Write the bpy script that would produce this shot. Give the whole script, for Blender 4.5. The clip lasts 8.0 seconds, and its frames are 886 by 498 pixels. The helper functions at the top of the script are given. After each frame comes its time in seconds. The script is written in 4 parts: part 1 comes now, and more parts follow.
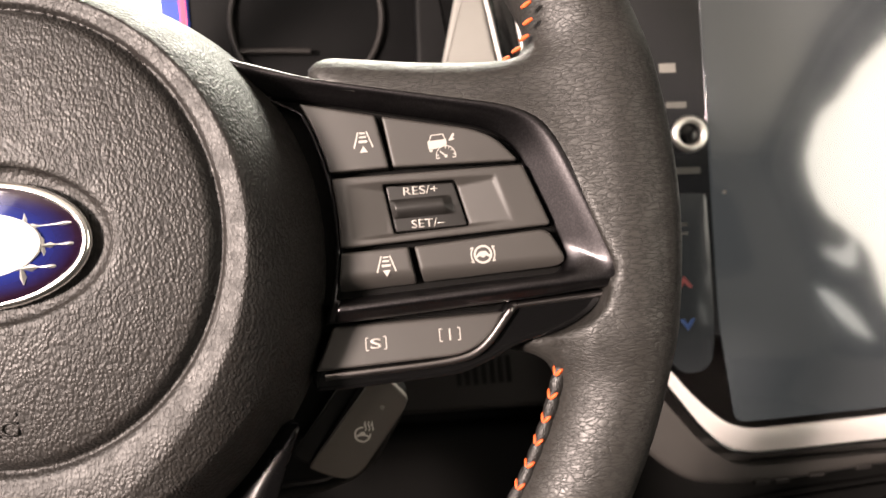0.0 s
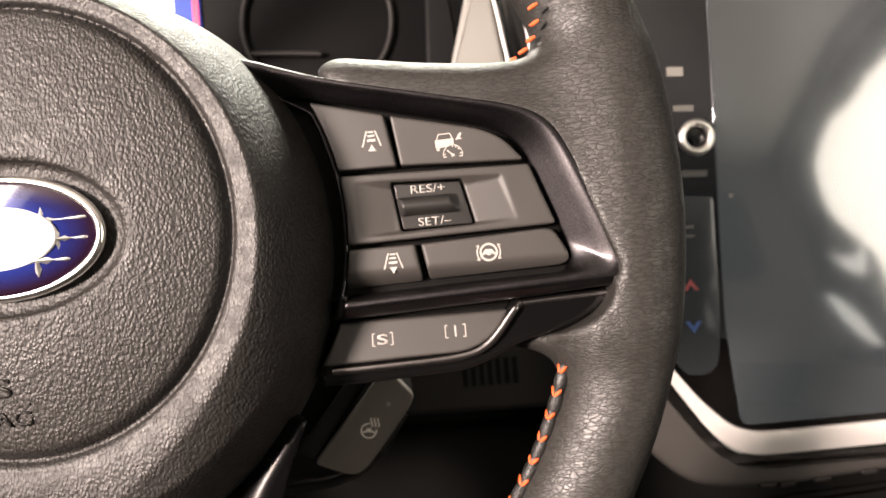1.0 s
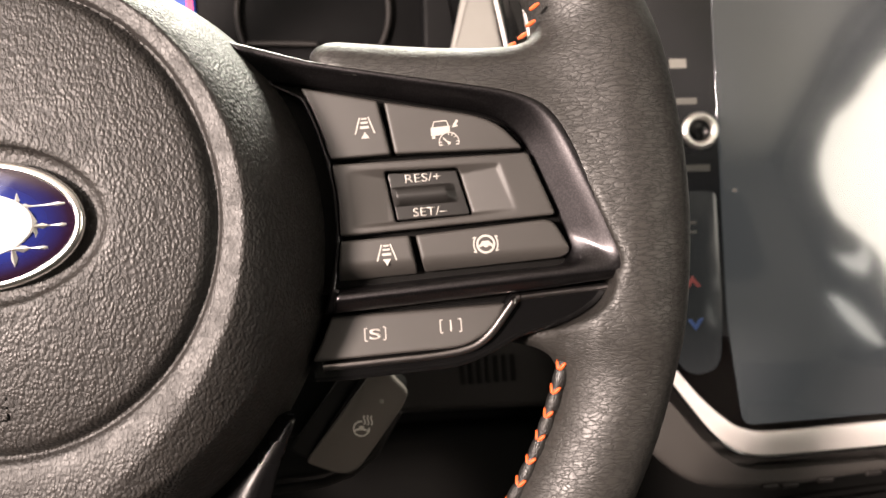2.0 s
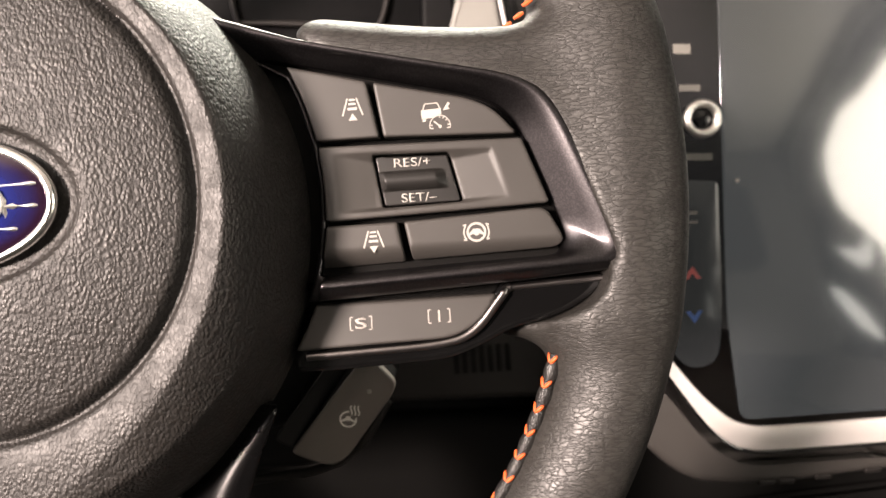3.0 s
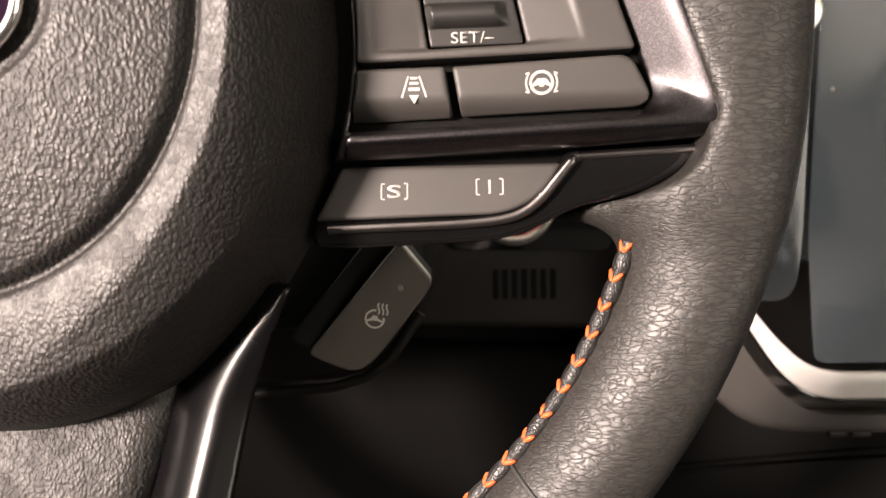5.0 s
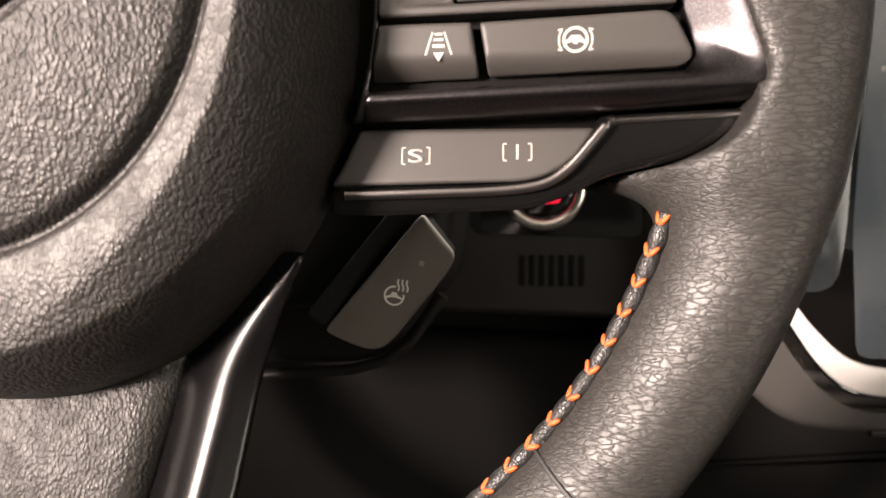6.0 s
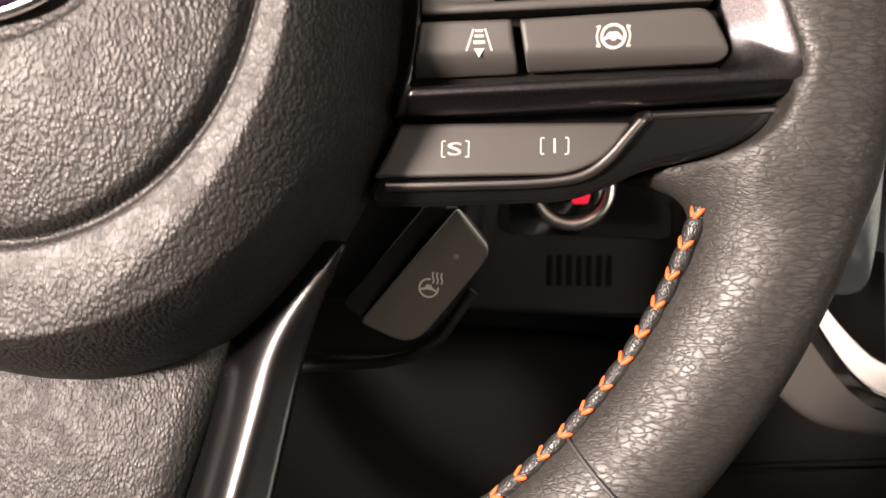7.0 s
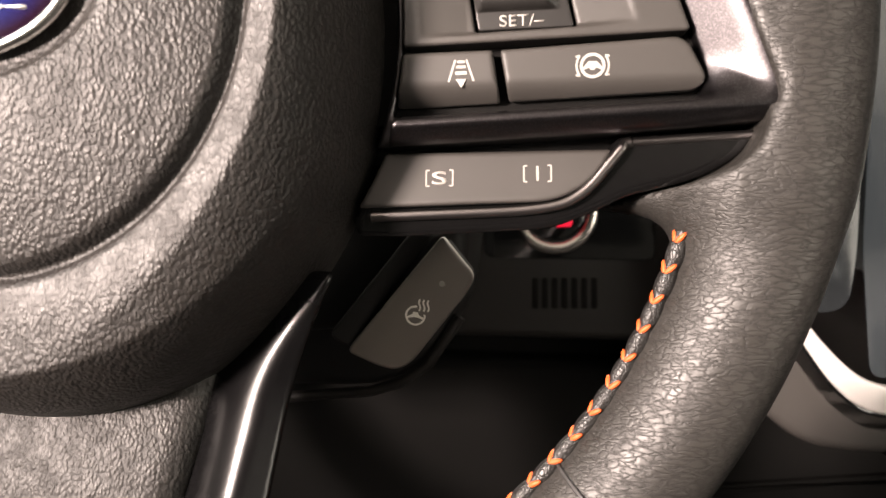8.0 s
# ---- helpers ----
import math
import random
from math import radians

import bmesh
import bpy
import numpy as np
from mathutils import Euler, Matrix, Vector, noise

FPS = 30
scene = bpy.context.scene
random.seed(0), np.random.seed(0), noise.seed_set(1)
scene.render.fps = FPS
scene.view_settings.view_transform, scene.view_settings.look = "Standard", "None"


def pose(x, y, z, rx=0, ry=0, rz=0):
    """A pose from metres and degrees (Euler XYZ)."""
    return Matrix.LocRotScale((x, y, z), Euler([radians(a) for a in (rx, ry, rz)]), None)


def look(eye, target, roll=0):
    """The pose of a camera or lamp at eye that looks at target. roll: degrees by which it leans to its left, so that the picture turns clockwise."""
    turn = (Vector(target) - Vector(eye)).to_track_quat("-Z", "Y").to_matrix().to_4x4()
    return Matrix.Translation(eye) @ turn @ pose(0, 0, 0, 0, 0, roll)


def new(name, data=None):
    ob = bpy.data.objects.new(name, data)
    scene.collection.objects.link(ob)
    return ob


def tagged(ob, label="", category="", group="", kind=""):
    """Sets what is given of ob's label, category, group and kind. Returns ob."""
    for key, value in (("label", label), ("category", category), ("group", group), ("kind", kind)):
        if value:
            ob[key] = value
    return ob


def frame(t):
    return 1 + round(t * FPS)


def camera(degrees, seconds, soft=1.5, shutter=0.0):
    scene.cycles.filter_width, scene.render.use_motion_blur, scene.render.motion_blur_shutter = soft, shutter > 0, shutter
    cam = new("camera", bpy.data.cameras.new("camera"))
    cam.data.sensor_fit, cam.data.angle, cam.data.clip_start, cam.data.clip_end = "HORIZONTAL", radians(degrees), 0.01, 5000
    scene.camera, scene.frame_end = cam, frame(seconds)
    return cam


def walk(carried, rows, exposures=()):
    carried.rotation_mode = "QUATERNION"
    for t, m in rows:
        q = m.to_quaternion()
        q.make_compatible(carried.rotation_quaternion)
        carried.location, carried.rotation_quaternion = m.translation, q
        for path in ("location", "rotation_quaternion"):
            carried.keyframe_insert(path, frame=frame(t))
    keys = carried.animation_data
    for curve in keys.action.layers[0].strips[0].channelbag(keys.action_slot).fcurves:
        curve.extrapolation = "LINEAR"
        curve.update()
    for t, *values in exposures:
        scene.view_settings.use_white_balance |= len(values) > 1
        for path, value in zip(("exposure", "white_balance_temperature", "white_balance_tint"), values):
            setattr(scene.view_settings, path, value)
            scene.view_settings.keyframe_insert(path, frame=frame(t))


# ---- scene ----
# Camera. All of the cockpit is laid out in the upright frame of the steering wheel: u right, v up in the
# wheel's plane, w towards the driver, in millimetres from the hub.
WHEEL = pose(0, 0, 0.78, -19)
cam = camera(63.2, 8.0)
PATH = [
    (0.0, 0.11089, -0.20580, -0.00962, 90.000, 5.500, 0.000),
    (0.5, 0.11225, -0.20723, -0.01027, 90.114, 5.213, 0.525),
    (1.0, 0.11143, -0.20863, -0.01193, 90.489, 5.059, 0.707),
    (2.5, 0.11392, -0.19659, -0.01381, 90.063, 4.379, 0.626),
    (3.0, 0.11575, -0.19393, -0.01373, 89.279, 3.880, 0.815),
    (3.5, 0.11470, -0.18810, -0.01778, 88.288, 3.305, 1.245),
    (4.0, 0.10911, -0.17697, -0.02719, 87.258, 2.496, 1.996),
    (4.5, 0.11532, -0.17330, -0.02852, 86.591, 1.764, 2.861),
    (5.0, 0.11043, -0.15959, -0.03713, 86.099, 1.198, 3.687),
    (5.2, 0.10835, -0.15457, -0.04184, 85.904, 0.903, 4.221),
    (6.5, 0.11156, -0.14989, -0.04393, 85.789, -0.034, 6.781),
    (7.0, 0.10743, -0.15511, -0.04647, 86.213, -0.337, 7.606),
    (7.5, 0.10621, -0.15597, -0.04511, 86.532, 0.087, 7.446),
    (8.0, 0.10729, -0.15584, -0.04514, 88.006, 0.709, 6.344),
]
walk(cam, [(t, WHEEL @ pose(x, y, z, rx, ry, rz)) for t, x, y, z, rx, ry, rz in PATH],
     [(0.0, 0.05), (3.5, 0.12), (5.0, 0.32), (6.5, 0.41), (8.0, 0.41)])
cam.data.dof.use_dof = True
cam.data.dof.focus_distance = 0.178
cam.data.dof.aperture_fstop = 18.0

# World and lights: a bright showroom that looks in through the openings of the cabin.
world = bpy.data.worlds.new("showroom")
world.use_nodes = True
world.node_tree.nodes["Background"].inputs[0].default_value = (1.0, 0.94, 0.85, 1)
world.node_tree.nodes["Background"].inputs[1].default_value = 0.02
scene.world = world


def window_light(name, eye, target, size_x, size_y, watts, colour, shape="RECTANGLE"):
    data = bpy.data.lights.new(name, "AREA")
    data.shape, data.size, data.size_y = shape, size_x, size_y
    data.energy, data.color = watts, colour
    ob = new(name, data)
    ob.matrix_world = look(eye, target)
    return ob


# Unseen lamp, set from the hub's shadow on the switches.
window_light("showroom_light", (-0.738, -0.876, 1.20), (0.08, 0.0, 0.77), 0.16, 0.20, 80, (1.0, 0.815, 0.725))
# Two weak lamps added on the driver's side for fill and trim highlights.
window_light("driver_window_light", (-0.56, -0.60, 1.49), (0.05, 0.0, 0.78), 0.32, 0.28, 6, (1.0, 0.87, 0.80))
window_light("side_fill_light", (-0.62, -0.38, 1.30), (0.12, 0.0, 0.78), 0.90, 0.44, 4.0, (1.0, 0.88, 0.82))
window_light("windscreen_light", (0.24, 0.62, 1.34), (0.12, 0.05, 0.78), 0.80, 0.30, 33.0, (1.0, 0.955, 0.82))


# Materials.
def node_material(name):
    m = bpy.data.materials.new(name)
    m.use_nodes = True
    n, l = m.node_tree.nodes, m.node_tree.links
    return m, n, l, n["Principled BSDF"]


def colour(c):
    return (*c, 1) if len(c) == 3 else c


def plain(name, base, rough=0.5, metal=0.0, coat=0.0, grain=2500, relief=0.00003, spread=0.15, emit=None, power=0.0):
    """A moulded or painted surface with a fine grain, a slight unevenness of gloss and faint wear."""
    m, n, l, p = node_material(name)
    p.inputs["Metallic"].default_value = metal
    p.inputs["Coat Weight"].default_value = coat
    p.inputs["Coat Roughness"].default_value = 0.08
    at = n.new("ShaderNodeTexCoord")
    big, fine = n.new("ShaderNodeTexNoise"), n.new("ShaderNodeTexNoise")
    big.inputs["Scale"].default_value, big.inputs["Detail"].default_value = 55, 4
    fine.inputs["Scale"].default_value, fine.inputs["Detail"].default_value = grain, 3
    ramp = n.new("ShaderNodeMix")
    ramp.data_type = "RGBA"
    ramp.inputs[6].default_value = colour([c * (1 - spread) for c in base])
    ramp.inputs[7].default_value = colour([c * (1 + spread) for c in base])
    gloss = n.new("ShaderNodeMapRange")
    gloss.inputs[3].default_value, gloss.inputs[4].default_value = max(0.02, rough - 0.06), rough + 0.06
    bump = n.new("ShaderNodeBump")
    bump.inputs["Strength"].default_value, bump.inputs["Distance"].default_value = 0.5, relief
    for tex in (big, fine):
        l.new(at.outputs["Object"], tex.inputs["Vector"])
    l.new(big.outputs[0], ramp.inputs[0])
    l.new(big.outputs[0], gloss.inputs[0])
    l.new(ramp.outputs[2], p.inputs["Base Color"])
    l.new(gloss.outputs[0], p.inputs["Roughness"])
    l.new(fine.outputs[0], bump.inputs["Height"])
    l.new(bump.outputs[0], p.inputs["Normal"])
    if emit:
        p.inputs["Emission Color"].default_value = colour(emit)
        p.inputs["Emission Strength"].default_value = power
    return m


def hide(name, base, cell, stretch, depth, crease, rough, warp=0.3, wander=0.35, fine=0.5, gaps=0.0, crease_shade=0.75, swelling=0.4, domed=False, spec=0.5, cavity=0.0, band=None):
    """Grained leather or moulded grain: plates parted by thin winding creases, finer plates inside them and a faint pore grain.
    gaps: how much of the crease net fades away in patches; dye: how dark the creases are; cavity: how far they lose their gloss; band: a ring (inner and outer radius)
    round the hub where the grain is flatter."""
    m, n, l, p = node_material(name)
    at, fit = n.new("ShaderNodeTexCoord"), n.new("ShaderNodeMapping")
    fit.inputs["Scale"].default_value = stretch
    l.new(at.outputs["Object"], fit.inputs["Vector"])

    def node(kind, op=None, *values):
        k = n.new(kind)
        if op:
            k.operation = op
        for v, slot in zip(values, k.inputs):
            if hasattr(v, "is_output"):
                l.new(v, slot)
            elif v is not None:
                slot.default_value = v
        return k.outputs[0]

    def noise_of(scale, detail, vector):
        k = n.new("ShaderNodeTexNoise")
        k.inputs["Scale"].default_value, k.inputs["Detail"].default_value = scale, detail
        l.new(vector, k.inputs["Vector"])
        return k

    def ramp_of(value, a, b, lo, hi):
        k = n.new("ShaderNodeMapRange")
        l.new(value, k.inputs[0])
        for q, v in zip((1, 2, 3, 4), (a, b, lo, hi)):
            k.inputs[q].default_value = v
        return k.outputs[0]

    bend = noise_of(wander / cell, 3, fit.outputs[0])
    way = node("ShaderNodeVectorMath", "MULTIPLY_ADD", bend.outputs["Color"], (cell * warp * 4,) * 3, fit.outputs[0])
    patches = noise_of(0.22 / cell, 2, at.outputs["Object"]).outputs[0]
    plates = []
    for size, width in ((cell, crease), (cell * 0.52, crease * 1.5)):
        v = n.new("ShaderNodeTexVoronoi")
        v.feature = "DISTANCE_TO_EDGE"
        v.inputs["Scale"].default_value = 1 / size
        l.new(way, v.inputs["Vector"])
        if domed:
            v.feature = "SMOOTH_F1"
            v.inputs["Smoothness"].default_value = 0.22
            plates.append(ramp_of(v.outputs["Distance"], 0.85, 0.05, 0.0, 1.0))
        else:
            plates.append(node("ShaderNodeMath", "POWER", ramp_of(v.outputs["Distance"], 0.0, width, 0.0, 1.0), 0.45))
    small = node("ShaderNodeMath", "MULTIPLY", node("ShaderNodeMath", "SUBTRACT", plates[1], 1.0), ramp_of(patches, 0.40, 0.62, 0.15 * fine, fine))
    large = node("ShaderNodeMath", "MULTIPLY", node("ShaderNodeMath", "SUBTRACT", plates[0], 1.0), ramp_of(patches, 0.35, 0.60, 1.0, 1.0 - gaps))
    net = node("ShaderNodeMath", "ADD", large, small)
    pores = noise_of(2.6 / cell, 4, at.outputs["Object"]).outputs[0]
    swell = noise_of(0.30 / cell, 2, fit.outputs[0]).outputs[0]
    height = node("ShaderNodeMath", "MULTIPLY_ADD", pores, 0.22, node("ShaderNodeMath", "MULTIPLY_ADD", swell, swelling, net))
    bump = n.new("ShaderNodeBump")
    bump.inputs["Strength"].default_value, bump.inputs["Distance"].default_value = 1.0, depth
    l.new(height, bump.inputs["Height"])
    l.new(bump.outputs[0], p.inputs["Normal"])
    # Gloss is cut in the creases to stand for their shade.
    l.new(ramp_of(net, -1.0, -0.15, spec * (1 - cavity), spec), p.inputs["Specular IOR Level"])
    if band:
        hub_fit = n.new("ShaderNodeMapping")
        hub_fit.inputs["Location"].default_value, hub_fit.inputs["Scale"].default_value = (0, 0, -0.0028 / 1.045), (1, 0, 1 / 1.045)
        l.new(at.outputs["Object"], hub_fit.inputs["Vector"])
        far = n.new("ShaderNodeVectorMath")
        far.operation = "LENGTH"
        l.new(hub_fit.outputs[0], far.inputs[0])
        mid, reach = (band[0] + band[1]) / 2, (band[1] - band[0]) / 2
        off = node("ShaderNodeMath", "ABSOLUTE", node("ShaderNodeMath", "SUBTRACT", far.outputs["Value"], mid))
        l.new(ramp_of(off, reach, reach + 0.0012, 0.65, 1.0), bump.inputs["Strength"])
    tone = n.new("ShaderNodeMix")
    tone.data_type = "RGBA"
    tone.inputs[6].default_value = colour([c * 0.85 for c in base])
    tone.inputs[7].default_value = colour([c * 1.15 for c in base])
    l.new(swell, tone.inputs[0])
    # The creases' shade is painted into the base colour.
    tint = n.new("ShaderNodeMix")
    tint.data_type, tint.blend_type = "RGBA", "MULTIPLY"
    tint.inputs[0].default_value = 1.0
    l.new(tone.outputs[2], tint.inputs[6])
    l.new(ramp_of(net, -1.0, -0.1, crease_shade, 1.0), tint.inputs[7])
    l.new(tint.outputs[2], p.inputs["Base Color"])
    wear = ramp_of(patches, 0.3, 0.7, rough - 0.04, rough + 0.05)
    l.new(node("ShaderNodeMath", "MULTIPLY_ADD", ramp_of(net, -1.0, -0.1, 1.0, 0.0), 0.1, wear), p.inputs["Roughness"])
    return m


LEATHER = hide("black_leather", (0.0185, 0.0172, 0.0153), 0.00134, (0.37, 0.85, 1.15), 0.00008, 0.26, 0.46, warp=0.48, wander=0.75, fine=0.6, gaps=0.3, crease_shade=0.4, swelling=0.15, spec=0.46, cavity=0.40)
PAD = hide("grained_hub_plastic", (0.0150, 0.0130, 0.0114), 0.00094, (1.12, 1.0, 0.80), 0.00020, 0.3, 0.47, warp=0.28, fine=0.45, crease_shade=0.5, swelling=0.3, domed=True, spec=0.42, band=(0.0572, 0.0626))
BRAID = hide("seam_leather", (0.010, 0.0093, 0.0088), 0.0012, (1, 1, 1), 0.00010, 0.2, 0.40)
TRIM = plain("dark_metallic_trim", (0.035, 0.0324, 0.0343), 0.38, 1.0, 0.4, 5000, 0.000012)
TRIM.node_tree.nodes["Principled BSDF"].inputs["Coat Roughness"].default_value = 0.28
TRIM_N, TRIM_L = TRIM.node_tree.nodes, TRIM.node_tree.links
flake, sparkle_of, flakes = TRIM_N.new("ShaderNodeTexVoronoi"), TRIM_N.new("ShaderNodeMapRange"), TRIM_N.new("ShaderNodeMix")
flake.inputs["Scale"].default_value = 4200
sparkle_of.inputs[1].default_value, sparkle_of.inputs[2].default_value = 0.45, 1.0
sparkle_of.inputs[3].default_value, sparkle_of.inputs[4].default_value = 0.85, 1.9
flakes.data_type, flakes.blend_type = "RGBA", "MULTIPLY"
flakes.inputs[0].default_value = 1.0
TRIM_L.new([k for k in TRIM_N if k.bl_idname == "ShaderNodeTexCoord"][0].outputs["Object"], flake.inputs["Vector"])
TRIM_L.new(flake.outputs["Color"], sparkle_of.inputs[0])
TRIM_L.new([k for k in TRIM_N if k.bl_idname == "ShaderNodeMix" and k is not flakes][0].outputs[2], flakes.inputs[6])
TRIM_L.new(sparkle_of.outputs[0], flakes.inputs[7])
TRIM_L.new(flakes.outputs[2], TRIM_N["Principled BSDF"].inputs["Base Color"])
# Lighter than the trim, to paint the highlight along the housing's edge.
LIP_HIGHLIGHT = plain("lip_highlight_metal", (0.19, 0.177, 0.173), 0.32, 1.0, 0.0, 5000, 0.000012)
GLOSS = plain("gloss_black_trim", (0.0028, 0.0027, 0.0028), 0.14, 0.0, 0.4, 1500, 0.00001)
BUTTON = plain("satin_black_button", (0.027, 0.0245, 0.0222), 0.54, 0.0, 0.0, 4500, 0.00003)
PODGREY = plain("dark_grey_switch", (0.100, 0.088, 0.078), 0.48, 0.0, 0.0, 4500, 0.00003)
# Near-black with little gloss, in place of shade behind the wheel.
NEARBLACK = plain("shade_black_plastic", (0.004, 0.0038, 0.0036), 0.75, 0.0, 0.0, 1500, 0.0001)
SPOKETRIM = plain("satin_black_trim", (0.0024, 0.0023, 0.0025), 0.26, 0.0, 0.1, 3500, 0.00003)
TOGGLE = plain("smooth_black_toggle", (0.0085, 0.0078, 0.0072), 0.44, 0.0, 0.0, 2500, 0.00001)
PRINT = plain("white_print", (0.30, 0.283, 0.262), 0.5, 0.0, 0.0, 3000, 0.00001, 0.05)
POD_PRINT = plain("pale_print", (0.62, 0.59, 0.54), 0.5, 0.0, 0.0, 3000, 0.00001, 0.05)
DULLCHROME = plain("dull_chrome", (0.66, 0.62, 0.58), 0.24, 1.0, 0.0, 900, 0.00001, 0.05)
MIDPRINT = plain("pale_grey_print", (0.15, 0.145, 0.13), 0.5, 0.0, 0.0, 3000, 0.00001, 0.05)
DIMPRINT = plain("grey_print", (0.075, 0.073, 0.066), 0.5, 0.0, 0.0, 3000, 0.00001, 0.05)
THREAD = plain("orange_thread", (0.50, 0.075, 0.010), 0.55, 0.0, 0.0, 9000, 0.00010, 0.2)
DARKTHREAD = plain("black_thread", (0.015, 0.014, 0.014), 0.6, 0.0, 0.0, 9000, 0.00010, 0.2)
STAR = plain("soft_chrome", (0.86, 0.84, 0.80), 0.32, 1.0, 0.0, 900, 0.00001, 0.03)
CHROME = plain("bright_chrome", (0.86, 0.84, 0.80), 0.20, 1.0, 0.0, 900, 0.00001, 0.03)
BLUE = plain("deep_blue_enamel", (0.006, 0.007, 0.045), 0.12, 0.2, 1.0, 2600, 0.00001, 0.5)
# The enamel's view-dependent darkening at the rim is painted by a colour ramp.
BLUE_N, BLUE_L = BLUE.node_tree.nodes, BLUE.node_tree.links
oval_fit, oval_far, rim_shade_ramp = BLUE_N.new("ShaderNodeMapping"), BLUE_N.new("ShaderNodeVectorMath"), BLUE_N.new("ShaderNodeValToRGB")
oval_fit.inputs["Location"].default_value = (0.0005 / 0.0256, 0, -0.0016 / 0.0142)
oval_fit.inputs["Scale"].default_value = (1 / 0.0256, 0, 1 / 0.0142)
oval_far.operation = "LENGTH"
rim_shade_ramp.color_ramp.elements[0].position, rim_shade_ramp.color_ramp.elements[0].color = 0.55, (0.010, 0.020, 0.150, 1)
rim_shade_ramp.color_ramp.elements[1].position, rim_shade_ramp.color_ramp.elements[1].color = 0.92, (0.012, 0.004, 0.012, 1)
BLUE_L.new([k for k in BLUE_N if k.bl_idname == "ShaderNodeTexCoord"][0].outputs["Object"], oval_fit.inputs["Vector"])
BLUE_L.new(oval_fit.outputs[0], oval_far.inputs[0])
BLUE_L.new(oval_far.outputs["Value"], rim_shade_ramp.inputs[0])
BLUE_L.new(rim_shade_ramp.outputs[0], BLUE_N["Principled BSDF"].inputs["Base Color"])
INDICATOR = plain("unlit_indicator", (0.20, 0.19, 0.175), 0.5, 0.0, 0.0, 3000, 0.00001, 0.05)
DASH = plain("dark_dash_plastic", (0.0065, 0.006, 0.0058), 0.60, 0.0, 0.0, 1800, 0.00012)
FASCIA = plain("dark_fascia_plastic", (0.013, 0.0115, 0.0108), 0.50, 0.0, 0.0, 1800, 0.00010)
PALE = plain("pale_grey_panel", (0.20, 0.195, 0.18), 0.45, 0.0, 0.0, 1500, 0.00006, 0.06)
# The border's faint glow is added to lift it like a reflection.
BORDERGLASS = plain("black_border_glass_glow", (0.010, 0.010, 0.011), 0.12, 0.0, 0.8, 300, 0.000002, 0.1, emit=(0.95, 1.0, 1.0), power=0.004)
SURROUND = plain("grey_surround_plastic", (0.035, 0.032, 0.0295), 0.50, 0.0, 0.0, 1800, 0.00010)
# White that paints the glare over the badge's middle.
GLARE = plain("white_glare", (0.80, 0.78, 0.76), 0.15, 0.0, 0.6, 500, 0.000004, 0.03)
SILVER = plain("satin_silver_trim", (0.66, 0.63, 0.61), 0.38, 0.35, 0.0, 3000, 0.00002, 0.05)
# Grey glow added in place of the cabin mirrored in the glass.
GLASS = plain("display_glass_glow", (0.020, 0.022, 0.024), 0.12, 0.0, 1.0, 300, 0.000002, 0.1, emit=(0.93, 0.98, 1.0), power=0.048)
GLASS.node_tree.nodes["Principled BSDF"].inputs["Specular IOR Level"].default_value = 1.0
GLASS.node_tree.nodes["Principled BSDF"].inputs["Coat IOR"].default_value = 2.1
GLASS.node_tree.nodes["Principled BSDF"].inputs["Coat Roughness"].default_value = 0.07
# Gloss cut; for the panels behind the wheel this stands for shade.
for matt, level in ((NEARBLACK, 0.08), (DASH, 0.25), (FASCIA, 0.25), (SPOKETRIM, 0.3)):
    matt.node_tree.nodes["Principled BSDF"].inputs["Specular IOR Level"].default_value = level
# A weak glow stands for the grey that this strip reflects.
STRIPGLASS = plain("strip_glass_glow", (0.012, 0.013, 0.014), 0.14, 0.0, 0.1, 300, 0.000002, 0.1, emit=(0.92, 0.98, 1.0), power=0.012)
PIANO = plain("piano_black", (0.0025, 0.0025, 0.0027), 0.10, 0.0, 0.6, 800, 0.000003)
ROOFCLOTH = plain("grey_roof_cloth", (0.36, 0.35, 0.33), 0.9, 0.0, 0.0, 900, 0.0004)
LINING = plain("cabin_lining", (0.07, 0.068, 0.064), 0.85, 0.0, 0.0, 900, 0.0004)
CARPET = plain("dark_carpet", (0.018, 0.017, 0.017), 0.95, 0.0, 0.0, 700, 0.0010, 0.3)
REDLAMP = plain("red_indicator", (0.30, 0.01, 0.02), 0.3, emit=(1.0, 0.01, 0.05), power=0.7)
REDMARK = plain("red_touch_mark", (0.25, 0.05, 0.05), 0.4, emit=(1.0, 0.10, 0.08), power=0.025)
BLUEMARK = plain("blue_touch_mark", (0.03, 0.07, 0.2), 0.4, emit=(0.08, 0.25, 1.0), power=0.02)
SCREENWHITE = plain("lit_screen_white", (0.6, 0.7, 0.8), 0.3, emit=(0.75, 0.88, 1.0), power=0.9)
SCREENBLUE = plain("lit_screen_blue", (0.02, 0.04, 0.2), 0.3, emit=(0.02, 0.05, 0.30), power=0.8)
SCREENRED = plain("lit_screen_red", (0.5, 0.02, 0.06), 0.3, emit=(1.0, 0.03, 0.10), power=0.9)

# Darkened, with gloss cut, for the shade under the cluster's hood.
CLUSTER = plain("shaded_cluster_plastic", (0.0022, 0.0022, 0.0024), 0.45, 0.0, 0.0, 800, 0.00001)
CLUSTER.node_tree.nodes["Principled BSDF"].inputs["Specular IOR Level"].default_value = 0.08
HALL = plain("lit_hall", (0.8, 0.78, 0.7), 0.9, grain=5, emit=(1.0, 0.925, 0.81), power=4.5)
